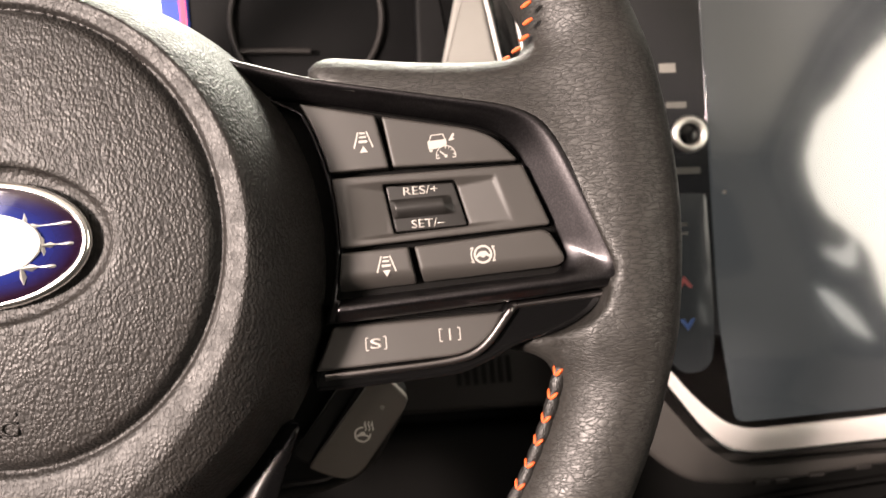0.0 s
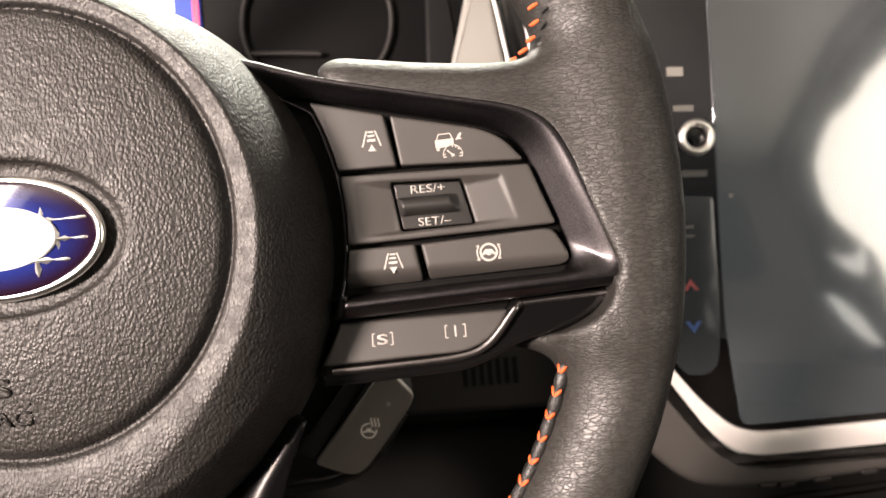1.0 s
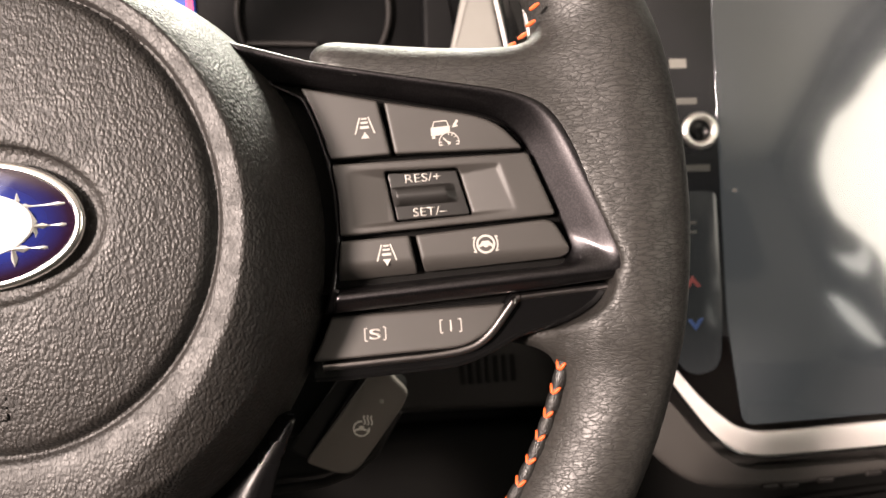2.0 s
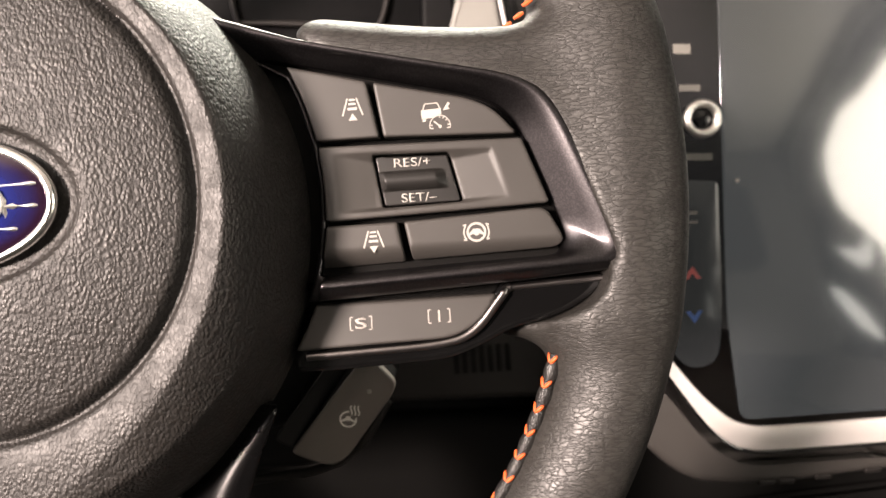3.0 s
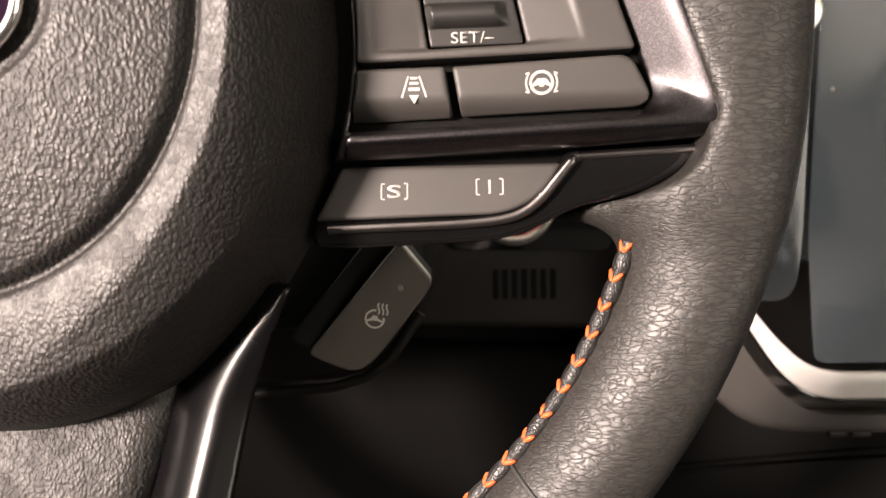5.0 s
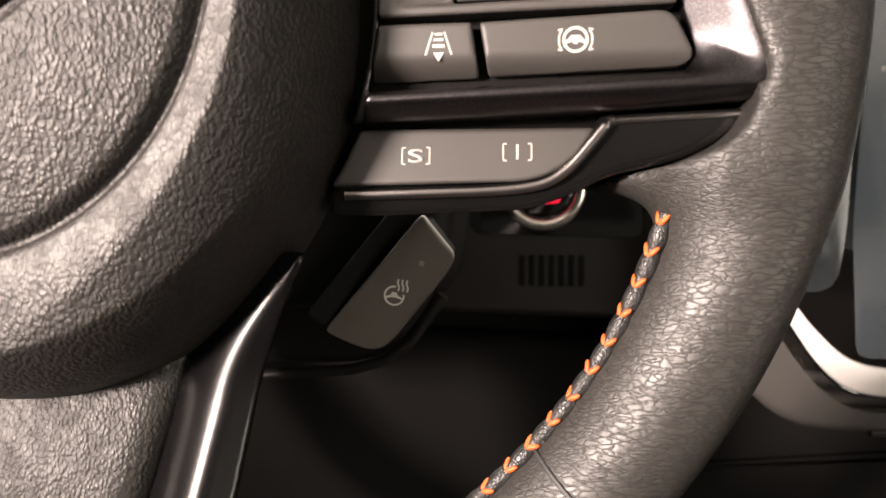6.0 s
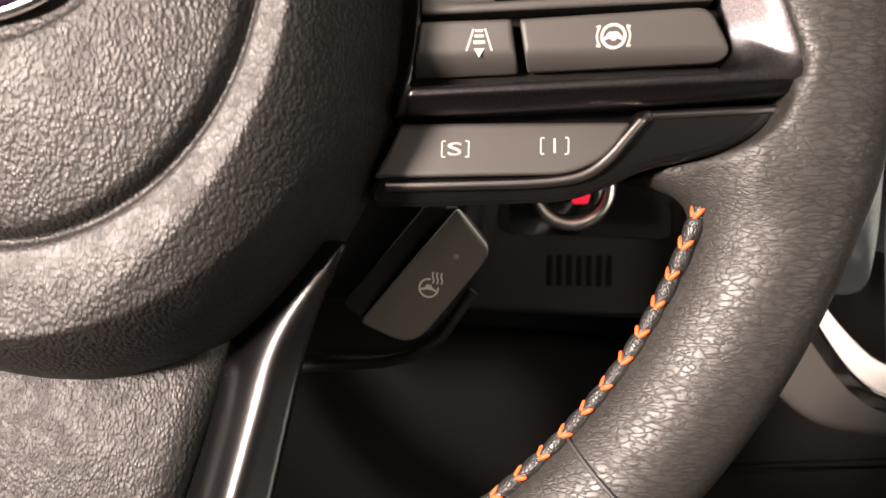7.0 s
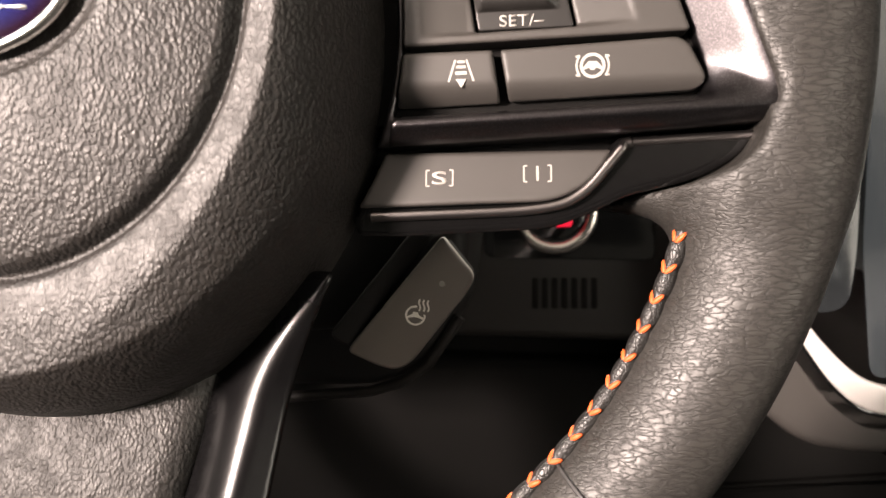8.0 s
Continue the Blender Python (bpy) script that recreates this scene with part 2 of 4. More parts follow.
# Glow of the slivers added to draw streaks in the display.
GLEAM = plain("streak_glow", (0.8, 0.78, 0.7), 0.9, grain=5, emit=(1.0, 0.97, 0.9), power=2.4)

# Geometry tools. Millimetres in, metres out: (u, v, w) lies at (u, -w, v) of the wheel's frame.
def at_mm(u, v, w):
    return Vector((u, -w, v)) / 1000


def thing(name, base, label, category, group="", kind=""):
    ob = new(name)
    ob.empty_display_size = 0.02
    ob.matrix_world = WHEEL @ Matrix.Translation(at_mm(*base))
    ob["base"] = [float(b) for b in base]
    return tagged(ob, label, category, group, kind)


def place(ob, parent, label=""):
    ob.parent = parent
    if label:
        tagged(ob, label)
    return ob


def base_of(ob):
    while ob.parent:
        ob = ob.parent
    return np.array(ob["base"])


def mesh_part(name, verts, faces, material, parent, label="", smooth=True, sharp=38):
    """verts in mm (u, v, w); faces of three or four corners."""
    p = np.asarray(verts, float) - base_of(parent)
    co = np.c_[p[:, 0], -p[:, 2], p[:, 1]] / 1000
    data = bpy.data.meshes.new(name)
    data.from_pydata(co.tolist(), [], [tuple(int(i) for i in f) for f in faces])
    data.materials.append(material)
    bm = bmesh.new()
    bm.from_mesh(data)
    bmesh.ops.recalc_face_normals(bm, faces=bm.faces)
    bm.to_mesh(data)
    bm.free()
    if smooth:
        data.polygons.foreach_set("use_smooth", [p.loop_total < 5 for p in data.polygons])
        data.set_sharp_from_angle(angle=radians(sharp))
    return place(new(name, data), parent, label)


def round_poly(points, r, n=6):
    """A closed outline whose corners are rounded; r: one radius, or one for each corner."""
    pts = [np.array(p, float) for p in points]
    rs = [r] * len(pts) if np.isscalar(r) else r
    out = []
    for i, p in enumerate(pts):
        a, b = pts[i - 1] - p, pts[(i + 1) % len(pts)] - p
        la, lb = np.hypot(*a), np.hypot(*b)
        if rs[i] <= 0:
            out.append(p)
            continue
        s, e = p + a / la * min(rs[i], la * 0.48), p + b / lb * min(rs[i], lb * 0.48)
        for k in range(n + 1):
            q = k / n
            out.append((1 - q) ** 2 * s + 2 * q * (1 - q) * p + q * q * e)
    return np.array(out)


def inset(poly, d):
    """The outline moved inwards by d."""
    area = np.sum(poly[:, 0] * np.roll(poly[:, 1], -1) - np.roll(poly[:, 0], -1) * poly[:, 1])
    e = np.roll(poly, -1, 0) - poly
    nrm = np.c_[-e[:, 1], e[:, 0]] / np.maximum(np.hypot(*e.T), 1e-9)[:, None] * (1 if area > 0 else -1)
    m = nrm + np.roll(nrm, 1, 0)
    m /= np.maximum((m * nrm).sum(1), 0.3)[:, None]
    return poly + m * d


def slab(name, poly, low, high, bevel, material, parent, label="", tilt=None, crown=0.0):
    """A plate with a rounded upper edge. high may be tilted: tilt(u, v) is added to the height."""
    rings = [(0.0, low)] + [(bevel * (1 - math.cos(a)), high - bevel * (1 - math.sin(a))) for a in np.linspace(0, math.pi / 2, 5)]
    top = rings[-1][0]
    if crown:
        rings += [(top + 0.8, high + crown * 0.4), (top + 2.0, high + crown)]
    verts, faces, n = [], [], len(poly)
    for d, w in rings:
        q = inset(poly, d)
        for u, v in q:
            verts.append((u, v, w + (tilt(u, v) if tilt and w > low else 0)))
    for k in range(len(rings) - 1):
        for i in range(n):
            j = (i + 1) % n
            faces.append((k * n + i, k * n + j, (k + 1) * n + j, (k + 1) * n + i))
    faces.append(tuple(range((len(rings) - 1) * n, len(rings) * n)))
    faces.append(tuple(range(n))[::-1])
    return mesh_part(name, verts, faces, material, parent, label)


def tube(name, path, radius, material, parent, label="", closed=False, sides=10, flat=1.0, taper=None):
    """A round or flattened bar along a path of (u, v, w)."""
    p = np.array(path, float)
    n = len(p)
    verts, faces = [], []
    for i in range(n):
        t = (p[(i + 1) % n] - p[i - 1]) if closed else (p[min(i + 1, n - 1)] - p[max(i - 1, 0)])
        t = t / np.linalg.norm(t)
        up = np.array((0, 0, 1.0)) if abs(t[2]) < 0.9 else np.array((0, 1.0, 0))
        a = np.cross(t, up)
        a /= np.linalg.norm(a)
        b = np.cross(a, t)
        r = radius * (taper(i / (n - 1)) if taper else 1)
        for k in range(sides):
            g = 2 * math.pi * k / sides
            verts.append(p[i] + r * (math.cos(g) * a + flat * math.sin(g) * b))
    for i in range(n if closed else n - 1):
        for k in range(sides):
            j, m = (i + 1) % n, (k + 1) % sides
            faces.append((i * sides + k, i * sides + m, j * sides + m, j * sides + k))
    if not closed:
        faces += [tuple(range(sides))[::-1], tuple(range((n - 1) * sides, n * sides))]
    return mesh_part(name, verts, faces, material, parent, label)


def sd_poly(points):
    """Signed distance to a closed outline, as a function of u and v."""
    p = np.array(points, float)

    def f(u, v):
        d = np.full(np.broadcast(u, v).shape, 1e18)
        sign = np.ones(d.shape)
        for i in range(len(p)):
            a, b = p[i], p[i - 1]
            e = b - a
            x, y = u - a[0], v - a[1]
            k = np.clip((x * e[0] + y * e[1]) / (e @ e), 0, 1)
            d = np.minimum(d, (x - e[0] * k) ** 2 + (y - e[1] * k) ** 2)
            c1, c2, c3 = v >= a[1], v < b[1], e[0] * y > e[1] * x
            sign = np.where((c1 & c2 & c3) | (~c1 & ~c2 & ~c3), -sign, sign)
        return sign * np.sqrt(d)
    return f


def smin(a, b, k):
    h = np.clip(0.5 + 0.5 * (b - a) / k, 0, 1)
    return b * (1 - h) + a * h - k * h * (1 - h)


def smax(a, b, k):
    return -smin(-a, -b, k)


def extrude(d, w, low, high, r):
    """A flat shape of side distance d between two heights, with edges of radius r."""
    a, b = d + r, np.abs(w - (low + high) / 2) - (high - low) / 2 + r
    return np.minimum(np.maximum(a, b), 0) + np.hypot(np.maximum(a, 0), np.maximum(b, 0)) - r


def solid(name, f, low, high, step, material, parent, label=""):
    """The surface f(u, v, w) = 0 inside a box, as a smooth net of quads."""
    n = [int(math.ceil((h - l) / step)) + 1 for l, h in zip(low, high)]
    ax = [l + step * np.arange(k) for l, k in zip(low, n)]
    val = np.broadcast_to(f(ax[0][:, None, None], ax[1][None, :, None], ax[2][None, None, :]), n).copy()
    val[val == 0] = 1e-9
    ins = val < 0
    cells = [k - 1 for k in n]
    total, count = np.zeros((*cells, 3)), np.zeros(cells)
    corner = [(i, j, k) for i in (0, 1) for j in (0, 1) for k in (0, 1)]

    def cut(arr, c):
        return arr[c[0]:c[0] + cells[0], c[1]:c[1] + cells[1], c[2]:c[2] + cells[2]]
    for a in corner:
        for b in corner:
            if sum(np.abs(np.subtract(a, b))) == 1 and a < b:
                fa, fb = cut(val, a), cut(val, b)
                cross = (fa < 0) != (fb < 0)
                s = np.where(cross, fa / np.where(cross, fa - fb, 1), 0)
                for d in range(3):
                    total[..., d] += np.where(cross, a[d] + s * (b[d] - a[d]), 0)
                count += cross
    has = count > 0
    index = np.full(cells, -1)
    index[has] = np.arange(has.sum())
    where = np.argwhere(has)
    p = (where + total[has] / count[has][:, None]) * step + np.array(low)
    e = step * 0.05
    for _ in range(3):
        u, v, w = p.T
        g = np.stack([f(u + e, v, w) - f(u - e, v, w), f(u, v + e, w) - f(u, v - e, w), f(u, v, w + e) - f(u, v, w - e)], 1) / (2 * e)
        move = (f(u, v, w) / np.maximum((g * g).sum(1), 0.05))[:, None] * g
        p = p - np.clip(move, -step * 0.6, step * 0.6)
    quads = []
    for d in range(3):
        lo = [slice(1, -1)] * 3
        hi = [slice(1, -1)] * 3
        lo[d], hi[d] = slice(0, -1), slice(1, None)
        cross = ins[tuple(lo)] != ins[tuple(hi)]
        at = np.argwhere(cross)
        o = [1, 1, 1]
        o[d] = 0
        at = at + o
        b, c = [k for k in range(3) if k != d]
        q = []
        for x, y in ((-1, -1), (0, -1), (0, 0), (-1, 0)):
            s = at.copy()
            s[:, b] += x
            s[:, c] += y
            q.append(index[s[:, 0], s[:, 1], s[:, 2]])
        quads.append(np.stack(q, 1))
    return mesh_part(name, p, np.concatenate(quads), material, parent, label, sharp=75)


def print_on(name, shapes, w, material, parent, label="", thick=0.12, tilt=None):
    """Flat printed marks: outlines of (u, v) joined into one thin mesh at height w."""
    verts, faces = [], []
    for s in shapes:
        n, k = len(s), len(verts)
        for z in (0, thick):
            verts += [(u, v, w + z + (tilt(u, v) if tilt else 0)) for u, v in s]
        faces += [tuple(range(k + n, k + 2 * n)), tuple(range(k, k + n))[::-1]]
        faces += [(k + i, k + (i + 1) % n, k + n + (i + 1) % n, k + n + i) for i in range(n)]
    return mesh_part(name, verts, faces, material, parent, label, smooth=False)


def bar(a, b, t):
    a, b = np.array(a, float), np.array(b, float)
    d = (b - a) / np.hypot(*(b - a))
    s = np.array((-d[1], d[0])) * t / 2
    return [a + s, a - s, b - s, b + s]


def arc(c, r, t, a0, a1, n=20):
    """A ring's sector as strips of four corners."""
    out = []
    g = [radians(a0 + (a1 - a0) * k / n) for k in range(n + 1)]
    for x, y in zip(g, g[1:]):
        out.append([(c[0] + q * math.cos(z), c[1] + q * math.sin(z)) for q, z in ((r - t / 2, x), (r + t / 2, x), (r + t / 2, y), (r - t / 2, y))])
    return out


def moved(shapes, c, k=1.0, turn=0.0):
    a, b = math.cos(radians(turn)), math.sin(radians(turn))
    return [[(c[0] + k * (a * x - b * y), c[1] + k * (b * x + a * y)) for x, y in s] for s in shapes]


def lettering(name, text, centre, size, material, parent, w, width=None, thick=0.12, label="", bold=0.0, tilt=None):
    data = bpy.data.curves.new(name, "FONT")
    data.body, data.size, data.align_x, data.align_y = text, size, "CENTER", "CENTER"
    data.offset, data.fill_mode = bold, "FRONT"
    data.resolution_u = 6
    ob = new(name, data)
    bpy.context.view_layer.update()
    mesh = bpy.data.meshes.new_from_object(ob.evaluated_get(bpy.context.evaluated_depsgraph_get()))
    bpy.data.objects.remove(ob)
    co = np.array([v.co for v in mesh.vertices])
    c = (co.min(0) + co.max(0)) / 2
    co = co - c
    if width:
        co[:, 0] *= width / (co[:, 0].max() - co[:, 0].min())
    bm = bmesh.new()
    bm.from_mesh(mesh)
    bpy.data.meshes.remove(mesh)
    base = base_of(parent)
    for v, q in zip(bm.verts, co):
        u, s = centre[0] + q[0], centre[1] + q[1]
        v.co = at_mm(u - base[0], s - base[1], w + thick + (tilt(u, s) if tilt else 0) - base[2])
    edge = bmesh.ops.extrude_face_region(bm, geom=bm.faces[:])
    for v in edge["geom"]:
        if isinstance(v, bmesh.types.BMVert):
            v.co.y += thick / 1000
    bmesh.ops.recalc_face_normals(bm, faces=bm.faces)
    out = bpy.data.meshes.new(name)
    bm.to_mesh(out)
    bm.free()
    out.materials.append(material)
    return place(new(name, out), parent, label)


# The cabin: plain walls with window openings, floor and roof lining.
def panel_with_hole(name, corners, hole, thick, material, label, category):
    """A wall from four corners (counter-clockwise), with a hole given in fractions (s0, s1, t0, t1), or none."""
    a, b, c, d = [Vector(x) for x in corners]
    out = (b - a).cross(d - a).normalized() * thick

    def at(s, t):
        return (a * (1 - s) + b * s) * (1 - t) + (d * (1 - s) + c * s) * t
    bm = bmesh.new()
    if hole:
        s0, s1, t0, t1 = hole
        mid = ((s0 + s1) / 2, (t0 + t1) / 2)
        ring = []
        for k in range(48):
            g = 2 * math.pi * (k + 0.5) / 48
            x, y = math.cos(g), math.sin(g)
            e = 0.28
            ring.append((mid[0] + (s1 - s0) / 2 * math.copysign(abs(x) ** e, x), mid[1] + (t1 - t0) / 2 * math.copysign(abs(y) ** e, y)))
        edge = []
        for s, t in ring:
            x, y = s - mid[0], t - mid[1]
            k = min(((1 - mid[0]) if x > 0 else mid[0]) / max(abs(x), 1e-6), ((1 - mid[1]) if y > 0 else mid[1]) / max(abs(y), 1e-6))
            edge.append((mid[0] + x * k, mid[1] + y * k))
        rows = []
        for shift in (Vector((0, 0, 0)), out):
            rows.append([bm.verts.new(at(*p) + shift) for p in ring])
            rows.append([bm.verts.new(at(*p) + shift) for p in edge])
        for x, y in ((0, 1), (2, 3), (0, 2), (1, 3)):
            for i in range(48):
                j = (i + 1) % 48
                bm.faces.new((rows[x][i], rows[x][j], rows[y][j], rows[y][i]))
    else:
        low = [bm.verts.new(p) for p in (a, b, c, d)]
        top = [bm.verts.new(p + out) for p in (a, b, c, d)]
        bm.faces.new(low), bm.faces.new(top)
        for i in range(4):
            j = (i + 1) % 4
            bm.faces.new((low[i], low[j], top[j], top[i]))
    bmesh.ops.recalc_face_normals(bm, faces=bm.faces)
    data = bpy.data.meshes.new(name)
    bm.to_mesh(data)
    bm.free()
    data.materials.append(material)
    return tagged(new(name, data), label, category, kind="structure")


X0, X1, Y0, Y1, Z0, Z1, BELT = -0.46, 1.16, -2.1, 0.95, 0.20, 1.60, 0.92
panel_with_hole("floor", [(X0, Y0, Z0), (X1, Y0, Z0), (X1, Y1, Z0), (X0, Y1, Z0)], None, -0.03, CARPET, "dark carpeted car floor", "floor")
panel_with_hole("ceiling", [(X0, Y0, Z1), (X1, Y0, Z1), (X1, 0.15, Z1), (X0, 0.15, Z1)], None, 0.03, ROOFCLOTH, "grey fabric roof lining", "ceiling")
# Unseen side; its sill is raised to keep the showroom lamp off the footwell.
panel_with_hole("wall_left", [(X0, Y0, Z0), (X0, 0.15, Z0), (X0, 0.15, Z1), (X0, Y0, Z1)], (0.04, 0.985, 0.55, 0.94), -0.05, LINING, "grey cabin side with the door's window opening", "wall")
# Unseen side; opening widened so that the display can mirror the glowing shapes.
panel_with_hole("wall_right", [(X1, Y0, Z0), (X1, 0.15, Z0), (X1, 0.15, Z1), (X1, Y0, Z1)], (0.012, 0.92, 0.25, 0.97), 0.03, LINING, "grey cabin side with the far door opening", "wall")
panel_with_hole("wall_left_front", [(X0, 0.15, Z0), (X0, Y1, Z0), (X0, Y1, Z1), (X0, 0.15, Z1)], None, -0.05, LINING, "grey footwell side of the cabin", "wall")
panel_with_hole("wall_right_front", [(X1, 0.15, Z0), (X1, Y1, Z0), (X1, Y1, Z1), (X1, 0.15, Z1)], None, 0.05, LINING, "grey footwell side of the cabin", "wall")
panel_with_hole("wall_back", [(X0, Y0, Z0), (X1, Y0, Z0), (X1, Y0, Z1), (X0, Y0, Z1)], (0.15, 0.85, 0.58, 0.9), 0.05, LINING, "grey rear end with window opening", "wall")
panel_with_hole("wall_front", [(X0, Y1, Z0), (X1, Y1, Z0), (X1, Y1, BELT + 0.05), (X0, Y1, BELT + 0.05)], None, -0.05, DASH, "dark firewall of the cabin", "wall")
panel_with_hole("window_frame", [(X0, Y1, BELT + 0.05), (X1, Y1, BELT + 0.05), (X1, 0.15, Z1), (X0, 0.15, Z1)], (0.06, 0.94, 0.10, 0.93), 0.04, LINING, "sloping windscreen frame with dark border", "window")


# The bright showroom beyond the far door opening, as a plain backdrop outside it: the lit hall, outlined to fit its
# reflection in the display, and two glowing slivers behind it, added for the streaks there.
def backdrop(name, outline, x, radius, material, label):
    poly = round_poly(outline, radius, 8)
    bm = bmesh.new()
    bm.faces.new([bm.verts.new((x, y, z)) for y, z in poly])
    data = bpy.data.meshes.new(name)
    bm.to_mesh(data)
    bm.free()
    data.materials.append(material)
    return tagged(new(name, data), label, "backdrop", kind="structure")


# The hall's front part is extended to fill right-facing sides with light.
backdrop("backdrop_hall", [(-0.70, 1.52), (-1.30, 1.51), (-1.54, 1.55), (-1.88, 1.48), (-1.90, 1.26), (-1.68, 1.10), (-1.55, 1.00), (-1.58, 0.74), (-0.70, 0.70)], 1.30,
         [0.1, 0.1, 0.1, 0.12, 0.12, 0.1, 0.1, 0.1, 0.1], HALL, "brightly lit pale showroom hall outside")
backdrop("backdrop_streak", [(-2.36, 0.97), (-2.15, 0.92), (-1.95, 0.81), (-1.80, 0.67), (-2.0, 0.72), (-2.2, 0.82)], 1.31, 0.06, GLEAM, "narrow glowing sliver added for a streak in the display")
backdrop("backdrop_streak", [(-2.10, 1.12), (-1.95, 1.02), (-1.80, 0.965), (-1.70, 0.99), (-1.65, 1.10), (-1.72, 1.06), (-1.82, 1.05), (-1.95, 1.08)], 1.31, 0.05, GLEAM, "narrow glowing sliver added for a streak in the display")


# The steering wheel.
wheel = thing("steering_wheel", (0, 0, 0), "black leather steering wheel with orange stitching and switch panel", "steering wheel")
RIM_R, RIM_W = 165.6, -8.0
RIM_A, RIM_B, RIM_LEAN = 16.0, 12.6, radians(33)


def rim_section(p, q):
    """Distance from the rim's oval section, p outwards and q to the front of its middle."""
    a, b = p * math.cos(RIM_LEAN) + q * math.sin(RIM_LEAN), q * math.cos(RIM_LEAN) - p * math.sin(RIM_LEAN)
    k = np.hypot(a / RIM_A, b / RIM_B)
    return (k - 1) * k / np.maximum(np.hypot(a / RIM_A ** 2, b / RIM_B ** 2), 0.02)


def rim_point(angle, g, out=0.0):
    """The point of the rim's skin that faces g degrees from straight inwards to the front, at an angle of the wheel; and its normal."""
    c, s, e = math.cos(RIM_LEAN), math.sin(RIM_LEAN), (-math.cos(radians(g)), math.sin(radians(g)))
    m11, m12, m22 = (RIM_A * c) ** 2 + (RIM_B * s) ** 2, (RIM_A ** 2 - RIM_B ** 2) * s * c, (RIM_A * s) ** 2 + (RIM_B * c) ** 2
    p, q = m11 * e[0] + m12 * e[1], m12 * e[0] + m22 * e[1]
    k = math.sqrt(p * e[0] + q * e[1])
    r, w, a = RIM_R + p / k + out * e[0], RIM_W + q / k + out * e[1], radians(angle)
    return np.array((r * math.cos(a), r * math.sin(a), w)), np.array((e[0] * math.cos(a), e[0] * math.sin(a), e[1]))


TRIM_OUT = round_poly([(52, 50.5), (60, 48.2), (78, 41.8), (104, 35.8), (138, 28.2), (146.5, 19), (160.4, -17.6), (160.2, -24.4), (128, -26.3), (83, -28.0), (52, -29)],
                      [0, 5, 8, 12, 12, 14, 6, 6, 8, 8, 0])
POCKET_TOP = round_poly([(52, 47.2), (71, 43.0), (110, 33.6), (135, 27.4), (143, 20), (157.6, -16.4), (155.6, -19.6), (145, -20.2), (83, -22.6), (52, -23.6)],
                        [0, 4, 8, 8, 8, 4, 3, 3, 4, 0])
POCKET_LOW = round_poly([(52, 41), (71, 37.6), (96, 31.6), (127, 24.2), (134.4, 18.4), (146.0, -13.0), (144.6, -19.8), (120, -20.2), (83, -21.4), (52, -22)],
                        [0, 4, 6, 8, 6, 4, 3, 3, 4, 0])
spoke_2d = sd_poly(round_poly([(60, 52), (78, 49.8), (108, 45.2), (126, 43.4), (168, 43.4), (168, -43.0), (147, -45.2), (134, -43.6), (122, -41.2), (112, -31), (60, -24)], 6))
trim_cut = sd_poly(inset(TRIM_OUT, 2.2))
lower_cut = sd_poly(round_poly([(50, -20), (157, -22), (155.5, -28.5), (151.5, -33.2), (143, -37.2), (129, -40.2), (113, -46), (50, -48)], 4))


def leather_shape(u, v, w):
    r = np.hypot(u, v)
    rim = rim_section(r - RIM_R, w - RIM_W)
    s = spoke_2d(np.abs(u), v)
    drop = 15.0 * np.clip((150 - np.abs(u)) / 24, 0, 1) * np.clip((-v - 33) / 7, 0, 1)
    d = extrude(s, w + drop, -26, 3.4, 8.5)
    f = smin(rim, d, 13.0)
    cut = np.minimum(extrude(trim_cut(np.abs(u), v), w, -14, 40, 1.0), extrude(lower_cut(np.abs(u), v), w, -18, 40, 1.0))
    f = smax(f, -cut, 1.5)
    return smax(f, 60 + 15 * np.clip((v - 20) / 12, 0, 1) - np.abs(u) * 1.0 - np.maximum(r - 140, 0) * 20, 11.0)


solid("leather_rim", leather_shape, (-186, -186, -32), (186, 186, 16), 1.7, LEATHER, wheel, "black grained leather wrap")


# Braided seam on the inner side of the rim, with orange stitches.
def seam_point(angle, lift=0.0):
    return rim_point(angle, 18, 0.1 + lift)[0]


def lift_of(k):
    """How far the seam rides up where the rim swells into the spoke; k counts the stitches from there."""
    return 1.3 * max(0.0, 1 - k / 5)


UPPER = [(134.4, 44.1, -5.5), (137.8, 46.3, -4.6), (140.1, 48.9, -2.2), (141.0, 52.3, 1.8), (140.6, 56.3, 4.4)]
stitch_sites = []
for k in range(38):
    a = -19.0 - 2.72 * k
    stitch_sites.append((seam_point(a, lift_of(k)), seam_point(a - 1, lift_of(k + 0.37)) - seam_point(a, lift_of(k)), radians(a)))
for k in range(14):
    a = 25.6 + 2.72 * k
    stitch_sites.append((seam_point(a), seam_point(a - 1) - seam_point(a), radians(a)))

# the plump strip of leather between the stitches
for name, lo, hi in (("seam", -124, -18.5), ("seam", 27.5, 64)):
    n = int(abs(hi - lo) / 2.72 * 8)
    pts = []
    for i in range(n + 1):
        a = lo + (hi - lo) * i / n
        k = (-19.0 - a) / 2.72
        p = seam_point(a, lift_of(k) if a < 0 else 0)
        pts.append(p)
    tube(name, pts, 2.25, BRAID, wheel, "puckered black leather seam", sides=10,
         taper=lambda s, n=n, lo=lo, hi=hi: 0.72 + 0.28 * abs(math.sin(math.pi * ((lo + (hi - lo) * s) + 19.0) / 2.72)))


